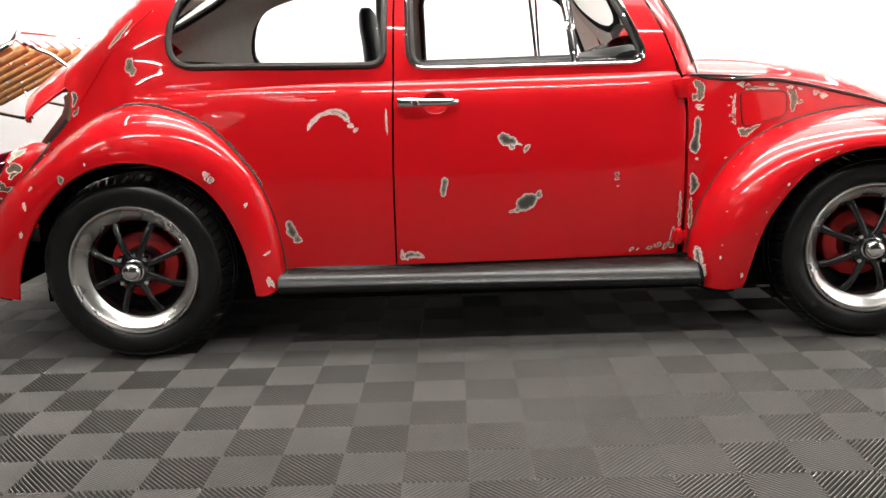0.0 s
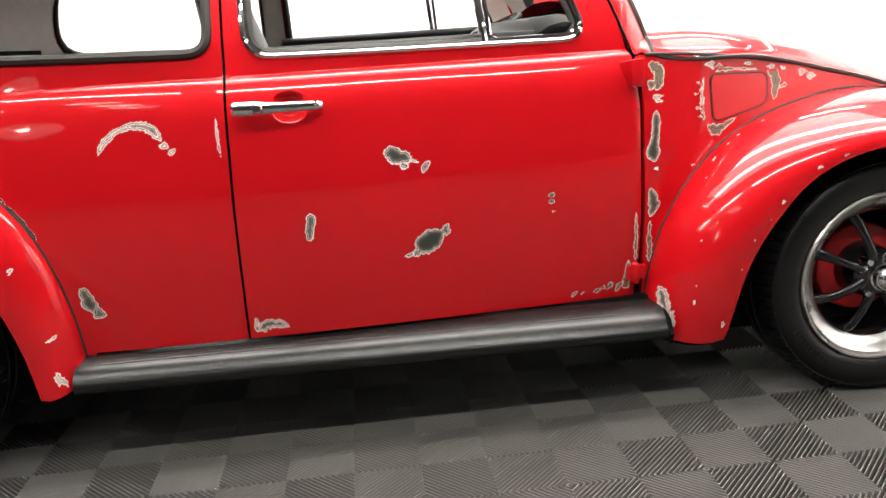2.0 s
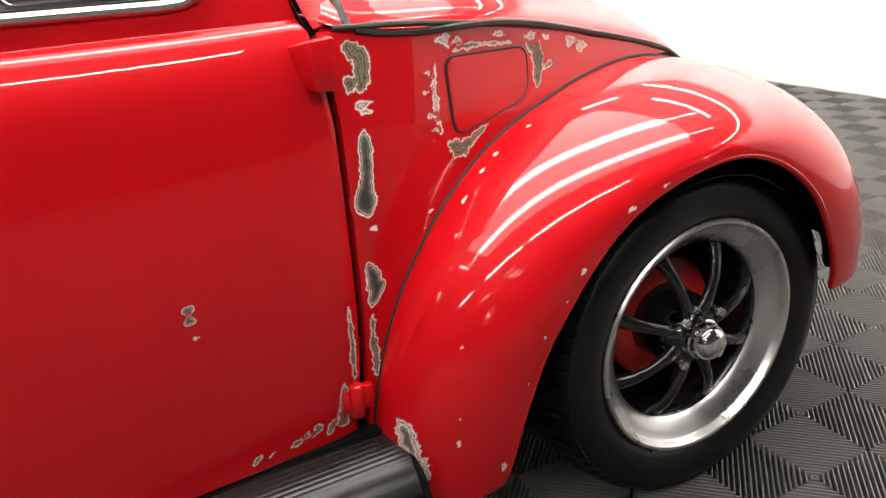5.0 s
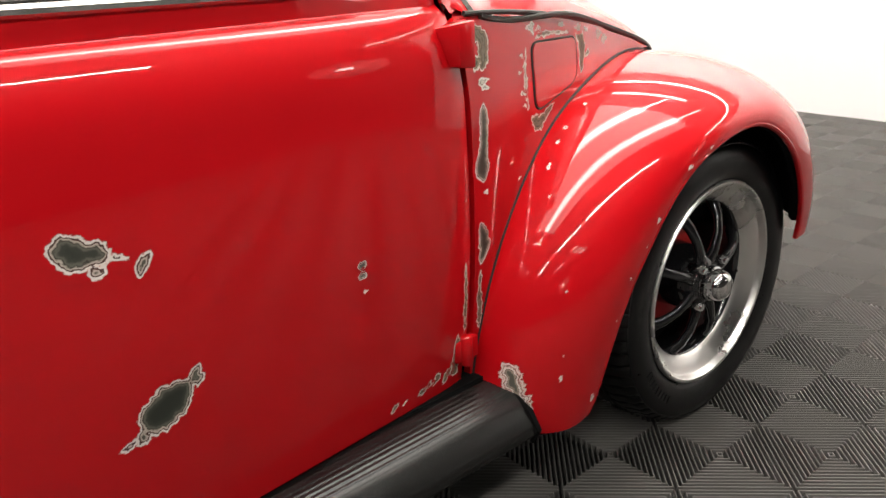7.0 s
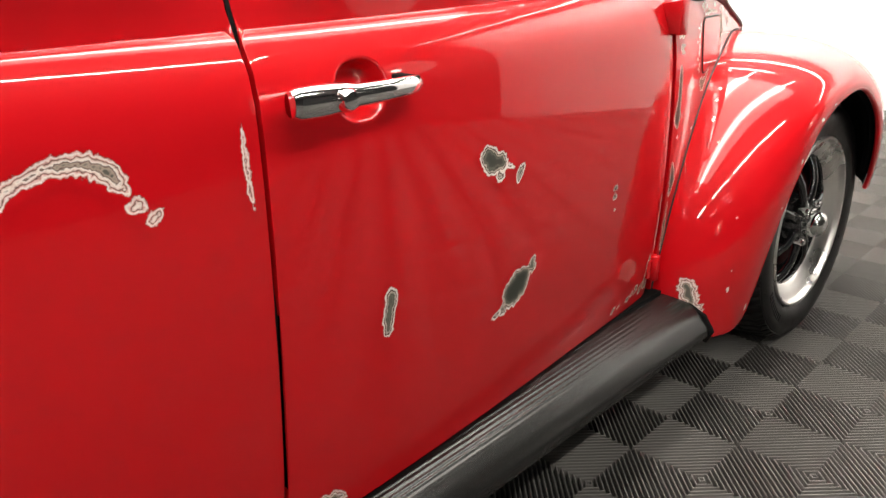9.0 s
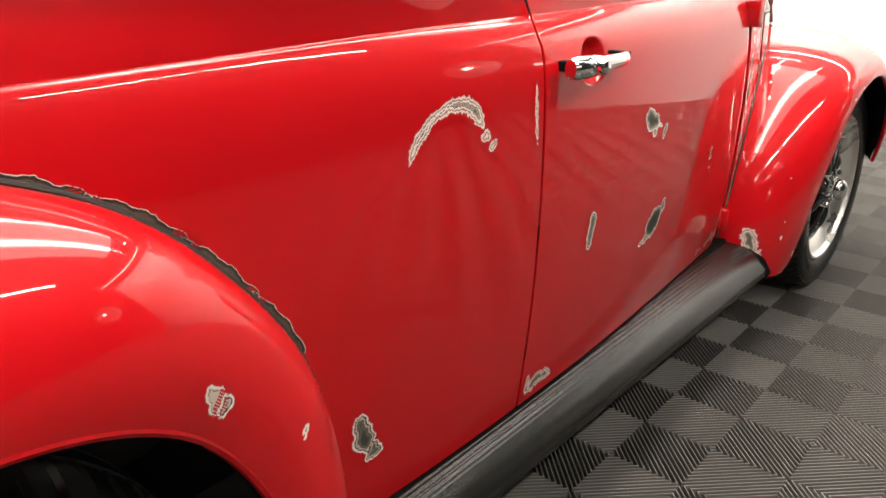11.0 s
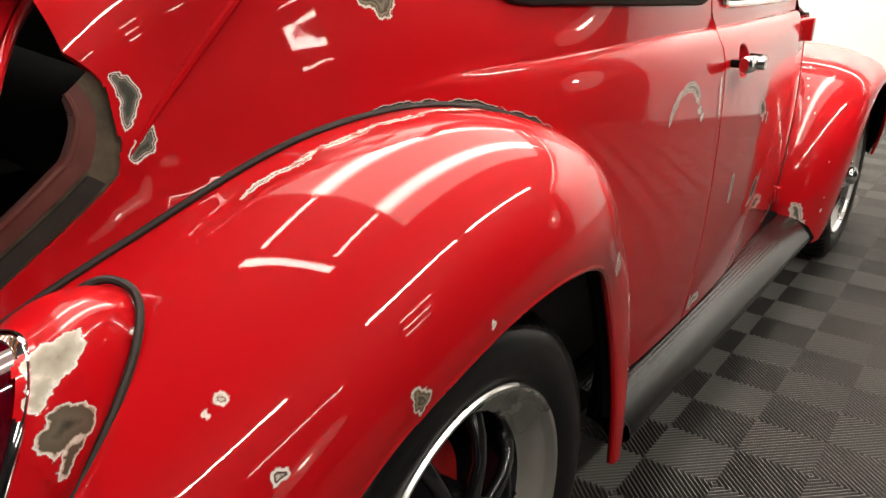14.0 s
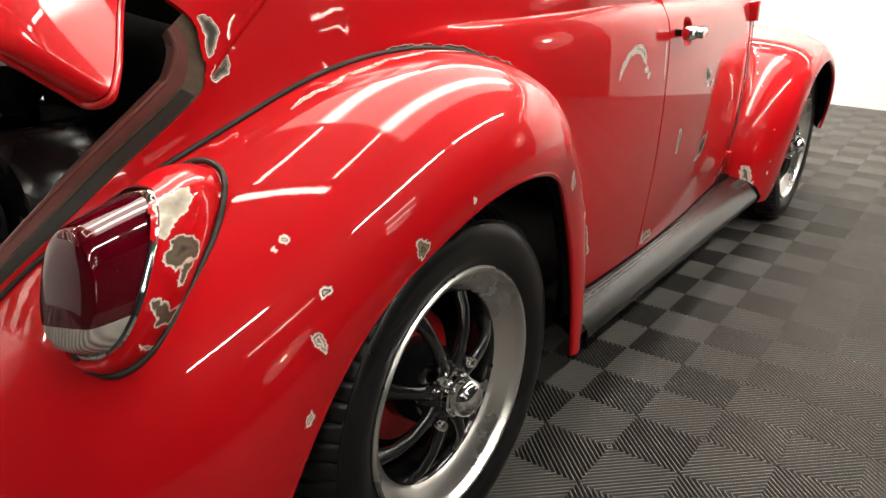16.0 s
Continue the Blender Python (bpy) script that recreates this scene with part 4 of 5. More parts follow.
def stroke(points, widths, rough=.25):
    """An uneven band along points, in metres."""
    pts = [Vector(p) for p in points]
    f = [curve([p[i] for p in pts]) for i in (0, 1)]
    w0 = curve(widths)
    w = lambda t: w0(t) * min(1, 8 * t + .08, 8 * (1 - t) + .08) ** .6
    n = max(12, int(sum((a - b).length for a, b in zip(pts, pts[1:])) / .004))
    left, right = [], []
    for k in range(n + 1):
        t = k / n
        p = Vector((f[0](t), f[1](t)))
        d = Vector((f[0](min(1, t + .01)) - f[0](max(0, t - .01)), f[1](min(1, t + .01)) - f[1](max(0, t - .01)))).normalized()
        q = Vector((-d.y, d.x))
        left.append(tuple(p + q * w(t) * rng.uniform(1 - rough, 1 + rough)))
        right.append(tuple(p - q * w(t) * rng.uniform(1 - rough, 1 + rough)))
    return Band(left + right[::-1])


def depth_in(points, outline):
    """How deep each point lies within a closed outline, below nothing outside it."""
    o = np.array(outline, float)
    e = np.roll(o, -1, 0) - o
    w = points[:, None, :] - o[None]
    t = np.clip((w * e).sum(2) / np.maximum((e * e).sum(1), 1e-12), 0, 1)
    d = np.sqrt(((w - t[..., None] * e) ** 2).sum(2)).min(1)
    x, y = points[:, :1], points[:, 1:]
    q = np.roll(o, -1, 0)
    up = (o[:, 1] > y) != (q[:, 1] > y)
    dy = np.where(np.abs(q[:, 1] - o[:, 1]) < 1e-12, 1e-12, q[:, 1] - o[:, 1])
    hits = (up & (x < (q[:, 0] - o[:, 0]) * (y - o[:, 1]) / dy + o[:, 0])).sum(1)
    return np.where(hits % 2 == 1, d, -d)


def scar(parent, fn, a0, b0, outlines, mat, deep=1.0, middle=MIDDLE, off=.0006):
    """Worn paint: a thin patch on the surface round one or more outlines in metres about (a0, b0)."""
    outlines = outlines if isinstance(outlines, tuple) else (outlines,)
    h = .003
    sa = (fn(a0 + h, b0) - fn(a0 - h, b0)).length / (2 * h)
    sb = (fn(a0, b0 + h) - fn(a0, b0 - h)).length / (2 * h)
    every = np.array([p for o in outlines for p in o])
    lo, hi = every.min(0) - .006, every.max(0) + .006
    step = min(.0028, max(.0014, float((hi - lo).min()) / 14))
    nu, nv = (int(math.ceil(k / step)) for k in hi - lo)
    us, vs = np.linspace(lo[0], hi[0], nu + 1), np.linspace(lo[1], hi[1], nv + 1)
    flat = np.array([(u, v) for u in us for v in vs])
    d = np.max([depth_in(flat, o) for o in outlines], 0)
    keep, faces = {}, []
    for i in range(nu):
        for j in range(nv):
            k = i * (nv + 1) + j
            quad = (k, k + nv + 1, k + nv + 2, k + 1)
            if max(d[n] for n in quad) > -.0045:
                faces.append([keep.setdefault(n, len(keep)) for n in quad])
    verts, nor = [], []
    for n in keep:
        a, b = a0 + flat[n, 0] / sa, b0 + flat[n, 1] / sb
        q = normal_of(fn, a, b, middle)
        nor.append(q)
        verts.append(fn(a, b) + q * off)
    p, q, r = (verts[n] for n in faces[0][:3])
    if (q - p).cross(r - p).dot(nor[faces[0][0]]) < 0:
        faces = [f[::-1] for f in faces]
    me = bpy.data.meshes.new("paint_chip")
    me.from_pydata(verts, [], faces)
    me.polygons.foreach_set("use_smooth", [True] * len(me.polygons))
    me.normals_split_custom_set_from_vertices([tuple(n) for n in nor])
    at = me.attributes.new("wear", "FLOAT", "POINT")
    at.data.foreach_set("value", [float(d[n]) * deep * .78 for n in keep])
    return mesh_ob("paint_chip", me, mat, parent)


door, shell_r = doors[-1], shells[-1]
fq = [o for o in car.children if o.name.startswith("front_quarter_panel")][0]
rf = [o for o in car.children if o.name.startswith("rear_fender")][0]
ff = [o for o in car.children if o.name.startswith("front_fender")][0]
B = lambda x, z: height(x, z)
fnd = lambda a, b: door_skin(a, b, -1)
# door
scar(door, fnd, 1.248, B(1.248, .690), (blob(0, 0, .031, .021, -15, .12), blob(.014, -.024, .010, .009, 0, .1), stroke([(.030, -.010), (.040, -.016), (.050, -.020)], [.005, .004, .004]), blob(.062, -.030, .017, .008, 52, .08)), W_GREY)
scar(door, fnd, 1.306, B(1.306, .487), (stroke([(-.030, -.020), (-.014, -.010), (.010, .004), (.036, .020)], [.014, .024, .025, .015], .12), blob(.042, .022, .014, .012, 40), blob(-.044, -.028, .013, .006, 20), blob(-.030, -.026, .008, .012, 10)), W_GREY, 1.1)
scar(door, fnd, 1.041, B(1.041, .542), (stroke([(.004, .036), (.003, .018), (-.002, -.006), (-.002, -.028)], [.010, .012, .010, .012], .1),), W_GREY)
for z in (.565, .550):
    scar(door, fnd, 1.604, B(1.604, z), blob(0, 0, .0085, .0065, 0, .06), W_GREY, 1.8)
scar(door, fnd, 1.608, B(1.608, .526), blob(0, 0, .005, .0035), W_RUST)
scar(door, fnd, .925, B(.925, .315), (stroke([(-.030, -.006), (-.01, .006), (.02, .008), (.045, -.004)], [.009, .014, .012, .005], .3), stroke([(-.030, -.012), (-.029, .012), (-.030, .03)], [.004, .006, .003])), W_OLD)
for x, z, r in ((1.66, .308, .007), (1.68, .306, .005), (1.72, .309, .008), (1.735, .315, .006), (1.752, .318, .009), (1.776, .313, .011)):
    scar(door, fnd, x, B(x, z), blob(0, 0, r * 1.4, r * .8, 35), W_RUST)
scar(door, fnd, 1.795, B(1.795, .33), stroke([(-.004, -.025), (.002, 0), (.006, .05)], [.012, .010, .005]), W_RUST)
scar(door, fnd, 1.818, B(1.818, .43), stroke([(0, -.06), (.002, 0), (0, .07)], [.004, .006, .004]), W_RUST)
# quarter panel
scar(shell_r, fnr, .702, B(.702, .772), (stroke([(-.088, -.032), (-.072, -.006), (-.040, .018), (0, .027), (.030, .014), (.048, -.010)], [.006, .008, .007, .010, .011, .009], .2), blob(.052, -.020, .010, .009, 0, .1), blob(.066, -.034, .011, .006, 25, .1)), W_OLD)
scar(shell_r, fnr, .540, B(.540, .412), (blob(-.002, .008, .018, .032, 22, .12), blob(.016, -.022, .013, .017, 15)), W_GREY)
scar(shell_r, fnr, .868, B(.868, .760), stroke([(0, -.04), (-.002, 0), (0, .045)], [.002, .004, .002]), W_OLD, 1.0)
scar(shell_r, fnr, .022, B(.022, .962), blob(0, 0, .022, .030, 15), W_RUST)
scar(shell_r, fnr, -.02, B(-.02, 1.065), stroke([(-.05, -.03), (0, .004), (.05, .04)], [.006, .012, .006]), W_RUST)
# lid surround
for x, z, line, wide in ((-.224, .862, [(-.008, .030), (.002, .016), (.008, .002), (.002, -.014), (-.004, -.026)], [.006, .009, .012, .008, .004]), (-.216, .818, [(-.014, -.012), (-.004, -.003), (.006, .006), (.014, .022)], [.007, .009, .008, .003])):
    scar(shell_r, fnr, x, B(x, z), stroke(line, wide, .25), W_GREY, 1.8)
# rough weld edge beside the rear fender
pts = [(jr[0](k / 120), jr[1](k / 120)) for k in range(22, 61)]
for i in range(0, 33, 6):
    seg = pts[i:i + 8]
    m = seg[3]
    scar(shell_r, fnr, m[0], B(*m), stroke([((p[0] - m[0]) + .004, (p[1] - m[1]) + .003) for p in seg], [.004, .006, .004, .007, .005, .006, .003, .005], .15), W_WELD, 2.0)
# front quarter panel
scar(fq, fnr, 1.868, B(1.868, .815), (stroke([(-.016, .040), (.0, .030), (.010, .012), (.008, -.012), (.004, -.030)], [.010, .014, .015, .012, .009], .25), blob(.012, .0, .014, .018, 0), blob(-.010, -.014, .010, .014)), W_RUST)
scar(fq, fnr, 1.874, B(1.874, .772), (blob(0, 0, .018, .006, 10), blob(.004, -.010, .010, .005, -10)), W_PALE)
scar(fq, fnr, 1.866, B(1.866, .68), (stroke([(.004, .062), (.003, .03), (.0, -.005), (-.004, -.035), (0, -.062)], [.009, .012, .012, .019, .012], .12), blob(.004, -.078, .007, .006)), W_GREY, 1.2)
scar(fq, fnr, 1.858, B(1.858, .52), stroke([(-.004, .036), (.004, .014), (.006, -.008), (-.004, -.036)], [.006, .014, .015, .006], .2), W_GREY, 1.2)
scar(fq, fnr, 1.856, B(1.856, .415), stroke([(0, .06), (-.002, .02), (.001, -.02), (0, -.05)], [.005, .007, .008, .005], .4), W_RUST)
scar(fq, fnr, 2.204, B(2.204, .772), (stroke([(-.018, .034), (.0, .030), (.010, .006), (.004, -.036)], [.007, .013, .015, .009], .25), blob(.034, -.004, .013, .007, 15)), W_RUST)
scar(fq, fnr, 2.030, B(2.030, .682), (stroke([(-.02, .012), (.004, -.004), (.03, .006), (.07, .022)], [.007, .014, .009, .004], .25), stroke([(.015, .010), (.017, -.006), (.013, -.020)], [.010, .008, .003], .3)), W_RUST)
scar(fq, fnr, 1.996, B(1.996, .755), stroke([(.004, .05), (-.002, .02), (-.001, -.02), (.006, -.05)], [.005, .006, .007, .005], .4), W_PALE)
scar(fq, fnr, 2.08, B(2.08, .818), stroke([(-.05, .0), (-.02, .004), (.03, .001), (.08, -.004)], [.004, .006, .004, .004], .4), W_RUST)
for x, z, r in ((2.02, .836, .013), (2.045, .832, .008), (2.13, .830, .009), (2.20, .818, .010), (2.235, .812, .007), (2.30, .797, .012), (2.325, .788, .015), (1.985, .795, .006), (1.97, .60, .004), (1.978, .770, .005), (1.986, .735, .006), (1.99, .715, .004)):
    scar(fq, fnr, x, B(x, z), blob(0, 0, r * 1.5, r * .6, -10, .3), W_PALE)


def where(fn, p):
    """The (a, b) of the sheet's point next to p."""
    p = Vector(p)
    return min(((i / 90, j / 30) for i in range(2, 89) for j in range(1, 30)), key=lambda q: (fn(*q) - p).length)


mr, mf = Vector((HUB_R[0], -.45, HUB_R[1])), Vector((HUB_F[0], -.45, HUB_F[1]))
for p, rx, ry, core in (((.293, -.73, .624), .015, .012, W_PALE), ((.31, -.73, .60), .010, .013, W_GREY), ((-.155, -.732, .618), .012, .014, W_RUST), ((-.277, -.695, .588), .008, .008, W_GREY), ((-.30, -.70, .53), .009, .015, W_OLD), ((-.295, -.644, .648), .007, .006, W_PALE), ((-.312, -.64, .636), .005, .005, W_PALE), ((-.33, -.705, .44), .012, .006, W_PALE), ((-.06, -.73, .668), .006, .005, W_PALE), ((.41, -.71, .52), .006, .010, W_PALE), ((.46, -.70, .36), .005, .012, W_PALE)):
    a, b = where(rear_fender, p)
    scar(rf, rear_fender, a, b, blob(0, 0, rx, ry), core, 1.0, mr)
a, b = where(rear_fender, (.475, -.725, .26))
scar(rf, rear_fender, a, b, blob(0, 0, .022, .010, 20, .3), W_PALE, 1.0, mr)
# pale streak under the rear bead
for a in (.44, .48, .52, .56):
    scar(rf, rear_fender, a, .09, stroke([(-.045, 0), (-.015, .006), (.02, 0), (.05, .004)], [.003, .005, .004, .003], .5), W_PALE, 1.0, mr)
a, b = where(front_fender, (1.872, -.652, .268))
wc = stroke([(.045, -.03), (.022, -.012), (0, .0), (-.02, .016), (-.045, .034)], [.010, .018, .016, .018, .008], .4)
scar(ff, front_fender, a, b, wc, W_OLD, .8, mf)
for a, b, r in ((.09, .62, .006), (.30, .20, .005), (.33, .12, .007), (.36, .10, .006), (.38, .09, .008), (.42, .10, .006), (.45, .95, .006), (.40, .93, .008), (.31, .94, .007), (.27, .95, .004), (.16, .95, .005), (.12, .6, .004), (.2, .5, .004), (.05, .94, .008), (.22, .93, .005)):
    scar(ff, front_fender, a, b, blob(0, 0, r * .95, r * .55, 0, .25, 16), W_PALE, 1.0, mf)

# ---- tail light ----
RED_LENS = material("red_lens", (0.07, 0.0, 0.004), 0.06, 0, 1.0, 20, 0.3)
CLEAR_LENS = material("clear_ribbed_lens", (0.46, 0.44, 0.40), 0.12, 0, 1.0, 60, 0.2)


_nt = CLEAR_LENS.node_tree
_sep, _mul, _bmp = (_nt.nodes.new(k) for k in ("ShaderNodeSeparateXYZ", "ShaderNodeMath", "ShaderNodeBump"))
_sin = _nt.nodes.new("ShaderNodeMath")
_mul.operation, _sin.operation = "MULTIPLY", "SINE"
_mul.inputs[1].default_value = 1200.0
_bmp.inputs["Distance"].default_value = 0.0007
_nt.links.new(_nt.nodes.new("ShaderNodeTexCoord").outputs["Object"], _sep.inputs[0])
_nt.links.new(_sep.outputs["Y"], _mul.inputs[0])
_nt.links.new(_mul.outputs[0], _sin.inputs[0])
_nt.links.new(_sin.outputs[0], _bmp.inputs["Height"])
_nt.links.new(_bmp.outputs["Normal"], _nt.nodes["Principled BSDF"].inputs["Normal"])


def tail_light(sgn):
    """A red housing on the fender, a chrome bezel, and a blunt lens that juts to the rear."""
    V = lambda x, y, z: Vector((x, -sgn * y, z))
    t = new("tail_light")
    t.parent = car
    tagged(t, "tail light with dark red and clear lens in chrome bezel")
    foot, foot_u, foot_w = V(-.388, -.5425, .6185), V(.708, .09, .70).normalized(), V(-.382, .883, .273).normalized()
    foot_n = V(-.584, -.46, .669)
    face, face_u, face_w = V(-.4405, -.524, .6235), V(.505, .13, .853).normalized(), V(-.146, .976, -.163).normalized()
    jut = V(-1, -.05, -.05).normalized()

    def oval(k, taper, e=2.5):
        a = k * math.tau
        ca, sa = math.cos(a), math.sin(a)
        u = abs(ca) ** (2 / e) * (1 if ca > 0 else -1)
        return u, abs(sa) ** (2 / e) * (1 if sa > 0 else -1) * (1 - taper * u)

    def foot_ring(k, grow=0.0, up=0.0):
        u, w = oval(k, .14)
        return foot + foot_u * u * (.141 + grow) + foot_w * (.013 + w * (.054 + grow)) + foot_n * up

    def face_ring(k, hu, hw, out=0.0, tilt=0.0):
        u, w = oval(k, .10)
        return face + face_u * u * hu + face_w * w * hw + jut * (out + tilt * u)

    def housing(a, b):
        p, q = foot_ring(a, -.003, -.008), face_ring(a, .100, .058)
        return p.lerp(q, b) + foot_n * .010 * math.sin(math.pi * min(1, b * 1.05)) + (p - foot).normalized() * .010 * math.sin(math.pi * b)

    def loft(rings, cap=False):
        bm = bmesh.new()
        vs = [[bm.verts.new(p) for p in r] for r in rings]
        for p, q in zip(vs, vs[1:]):
            for k in range(len(p)):
                bm.faces.new((p[k], p[(k + 1) % len(p)], q[(k + 1) % len(p)], q[k]))
        if cap:
            bm.faces.new(vs[-1])
        return bm
    n = 64
    ks = [k / n for k in range(n)]
    part("seal", tube_bm([foot_ring(k, 0, -.001) for k in ks], .0042, 8, True), BEAD, t, "black rubber seal")
    shell_part = part("housing", loft([[housing(k, b / 8) for k in ks] for b in range(9)]), RED, t, "red housing with paint worn to metal")
    part("bezel", loft([[face_ring(k, .100, .058, -.002) for k in ks], [face_ring(k, .1015, .0595, .002) for k in ks], [face_ring(k, .100, .058, .006) for k in ks], [face_ring(k, .096, .054, .008) for k in ks], [face_ring(k, .093, .051, .004) for k in ks]]), CHROME, t, "chrome bezel ring")
    lens = [[face_ring(k, hu, hw, o, tl) for k in ks] for hu, hw, o, tl in ((.095, .053, .002, 0), (.093, .052, .012, .004), (.087, .049, .034, .012), (.079, .045, .056, .022), (.0755, .043, .0605, .0235), (.071, .040, .063, .0225), (.05, .028, .0645, .016), (.02, .011, .0655, .0065))]
    for name, mat, lab, keep in (("lens", RED_LENS, "dark red lens", True), ("reverse_lens", CLEAR_LENS, "clear ribbed lower lens", False)):
        bm = loft(lens, True)
        cut_n = face_w.cross(jut).normalized()
        cut_n = cut_n if cut_n.z > 0 else -cut_n
        bmesh.ops.bisect_plane(bm, geom=bm.verts[:] + bm.edges[:] + bm.faces[:], plane_co=face - face_u * .046, plane_no=cut_n, clear_inner=keep, clear_outer=not keep)
        part(name, bm, mat, t, lab)
    return shell_part, housing, face + jut * -.04


for sgn in (1, -1):
    shell_part, housing, mid = tail_light(sgn)
wrapped = lambda a, b: housing(a % 1.0, b)


def worn(p, outlines, mat, deep=1.0):
    """Worn paint round a point of the housing."""
    p = Vector(p)
    a, b = min(((i / 120, j / 20) for i in range(120) for j in range(1, 20)), key=lambda q: (wrapped(*q) - p).length)
    scar(shell_part, wrapped, a, b, outlines, mat, deep, mid, .0009)


# worn metal on top; its dark core is a reflection put into the colour
worn((-.378, -.556, .694), (blob(0, 0, .020, .024, 20, .15), blob(-.020, .012, .014, .012, 10)), W_METAL, .75)
worn((-.388, -.587, .648), (blob(0, 0, .021, .022, 0, .15), blob(-.020, -.012, .010, .010)), W_BROWN)
worn((-.428, -.583, .586), (blob(0, 0, .016, .019, 30, .25), blob(.006, .022, .010, .008)), W_BROWN)
worn((-.300, -.553, .690), blob(0, 0, .004, .008, 0), W_PALE)
worn((-.452, -.582, .552), blob(0, 0, .005, .014, 0), W_PALE)

# ---- engine bay, lid and rack ----
ENGINE = material("black_engine_tin", (0.012, 0.012, 0.013), 0.24, 0, 0, 20, 0.4, 0.1, 80, 0.08)
part("bay_floor", box_bm(-.60, .12, -.40, .40, .30, .36), MATT, car, smooth=False)
part("firewall", box_bm(.06, .12, -.50, .50, .30, 0.98), MATT, car, smooth=False)
for sgn in (-1, 1):
    part("bay_side", box_bm(-.42, .08, sgn * .315, sgn * .33, .30, .52), MATT, car, smooth=False)
eng = new("engine")
eng.parent = car
tagged(eng, "black air-cooled engine in the open bay")
bm = lathe_bm([(0, .13), (.05, .13), (.06, .12), (.075, .12), (.085, .10), (.085, .06), (0, .06)], (0, 0, 0), 40)
bmesh.ops.transform(bm, matrix=pose(-.33, -.10, .585, 0, 0, -90), verts=bm.verts)
part("pulley", bm, ENGINE, eng, "black generator pulley")
bm = lathe_bm([(0, .06), (.10, .06), (.115, .04), (.115, -.10), (0, -.10)], (0, 0, 0), 40)
bmesh.ops.transform(bm, matrix=pose(-.30, -.10, .585, 0, 0, -90), verts=bm.verts)
part("generator", bm, ENGINE, eng)
part("fan_shroud", tube_bm([(-.12, -.36, .50), (-.12, -.34, .68), (-.12, -.22, .78), (-.12, 0, .80), (-.12, .22, .78), (-.12, .34, .68), (-.12, .36, .50)], .075, 14), MATT, eng)
part("tin", box_bm(-.56, -.05, -.37, .37, .47, .50), ENGINE, eng, bevel=.006)
part("air_filter", tube_bm([(-.28, .12, .66), (-.28, .12, .70), (-.28, .12, .78), (-.28, .12, .80)], [.07, .11, .11, .08], 28), ENGINE, eng)
for sgn in (-1, 1):
    part("body_crease", tube_bm([skin(x, height(x, z), sgn) for x, z in ((.10, 1.14), (.023, 1.08), (-.08, .985), (-.14, .915), (-.195, .852), (-.228, .812))], [.005, .005, .005, .005, .004, .001], 8), RED, car)
# rim of the opening: rubber seal, rusty rain channel and weathered inner edge, following the tail's form
edge = [(-.60, .46), (-.497, .578), (-.433, .634), (-.36, .694), (-.289, .751), (-.255, .782), (-.238, .80), (-.230, .832), (-.230, .865), (-.246, .892)]
ex, ez = curve([p[0] for p in edge]), curve([p[1] for p in edge])
for sgn in (-1, 1):
    def ribbon(w0, w1, d0, d1, a0, a1, s=sgn):
        def f(a, b):
            a = a0 + a * (a1 - a0)
            x, z = ex(a), ez(a)
            tx, tz = ex(min(1, a + .08)) - ex(max(0, a - .08)), ez(min(1, a + .08)) - ez(max(0, a - .08))
            k = math.hypot(tx, tz)
            w = (w0 + (w1 - w0) * b) * (1 - .45 * max(0, a - .7) / .3)
            q = lambda u, v: skin(u, v, s)
            u, v = x - tz / k * w, height(x, z) + tx / k * w
            return q(u, v) - normal_of(q, u, v) * (d0 + (d1 - d0) * b)
        return f
    far = Vector((-.1, 0, .2))
    grid_sheet("rain_channel", ribbon(-.004, .034, .007, .010, 0, 1), 60, 6, RUSTY, car, "rusty unpainted rain channel", far)
    grid_sheet("lid_seal", ribbon(.003, .021, .0035, .0045, 0, .58), 50, 4, BEAD, car, "flat black rubber lid seal", far)
    grid_sheet("lid_seal", ribbon(.021, .022, .0045, .012, 0, .58), 50, 2, BEAD, car, "", far)
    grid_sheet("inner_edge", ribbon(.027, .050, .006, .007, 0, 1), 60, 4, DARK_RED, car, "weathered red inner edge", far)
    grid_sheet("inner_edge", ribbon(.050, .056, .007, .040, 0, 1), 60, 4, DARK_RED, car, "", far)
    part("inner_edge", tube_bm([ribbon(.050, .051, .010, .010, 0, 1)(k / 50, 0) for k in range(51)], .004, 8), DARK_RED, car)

lid_base = spline([(0, .474), (.1, .452), (.25, .400), (.45, .330), (.7, .265), (1, .20)])


def lid_point(a, b, under=0.0):
    a = a ** 1.6
    s = 2 * b - 1
    w = lid_base(a) * (.90 + .10 * math.sqrt(1 - (1 - min(a / .06, 1)) ** 2))
    p = Vector((-.478 + .345 * a, 0, .894 + .241 * a))
    n = Vector((-.64, 0, .77))
    return p + n * (.03 * math.sin(math.pi * a) - .125 * abs(s) ** 3 - under) + Vector((0, s * w, 0))


lid_ob = grid_sheet("engine_lid", lid_point, 80, 56, RED, car, "red engine lid standing open", Vector((-.1, 0, .7)))
rim_pts = [lid_point(k / 80, 0, .007) for k in range(80, 0, -1)] + [lid_point(0, k / 56, .007) for k in range(57)] + [lid_point(k / 80, 1, .007) for k in range(1, 81)]
part("lid_edge", tube_bm(rim_pts, .0052, 10), RED, lid_ob)
grid_sheet("lid_lining", lambda a, b: lid_point(a, b, .014), 80, 56, RED, lid_ob, "red painted underside", Vector((-.6, 0, 1.3)))
rack = new("luggage_rack")
rack.parent = car
tagged(rack, "chrome tube luggage rack with varnished wooden slats")
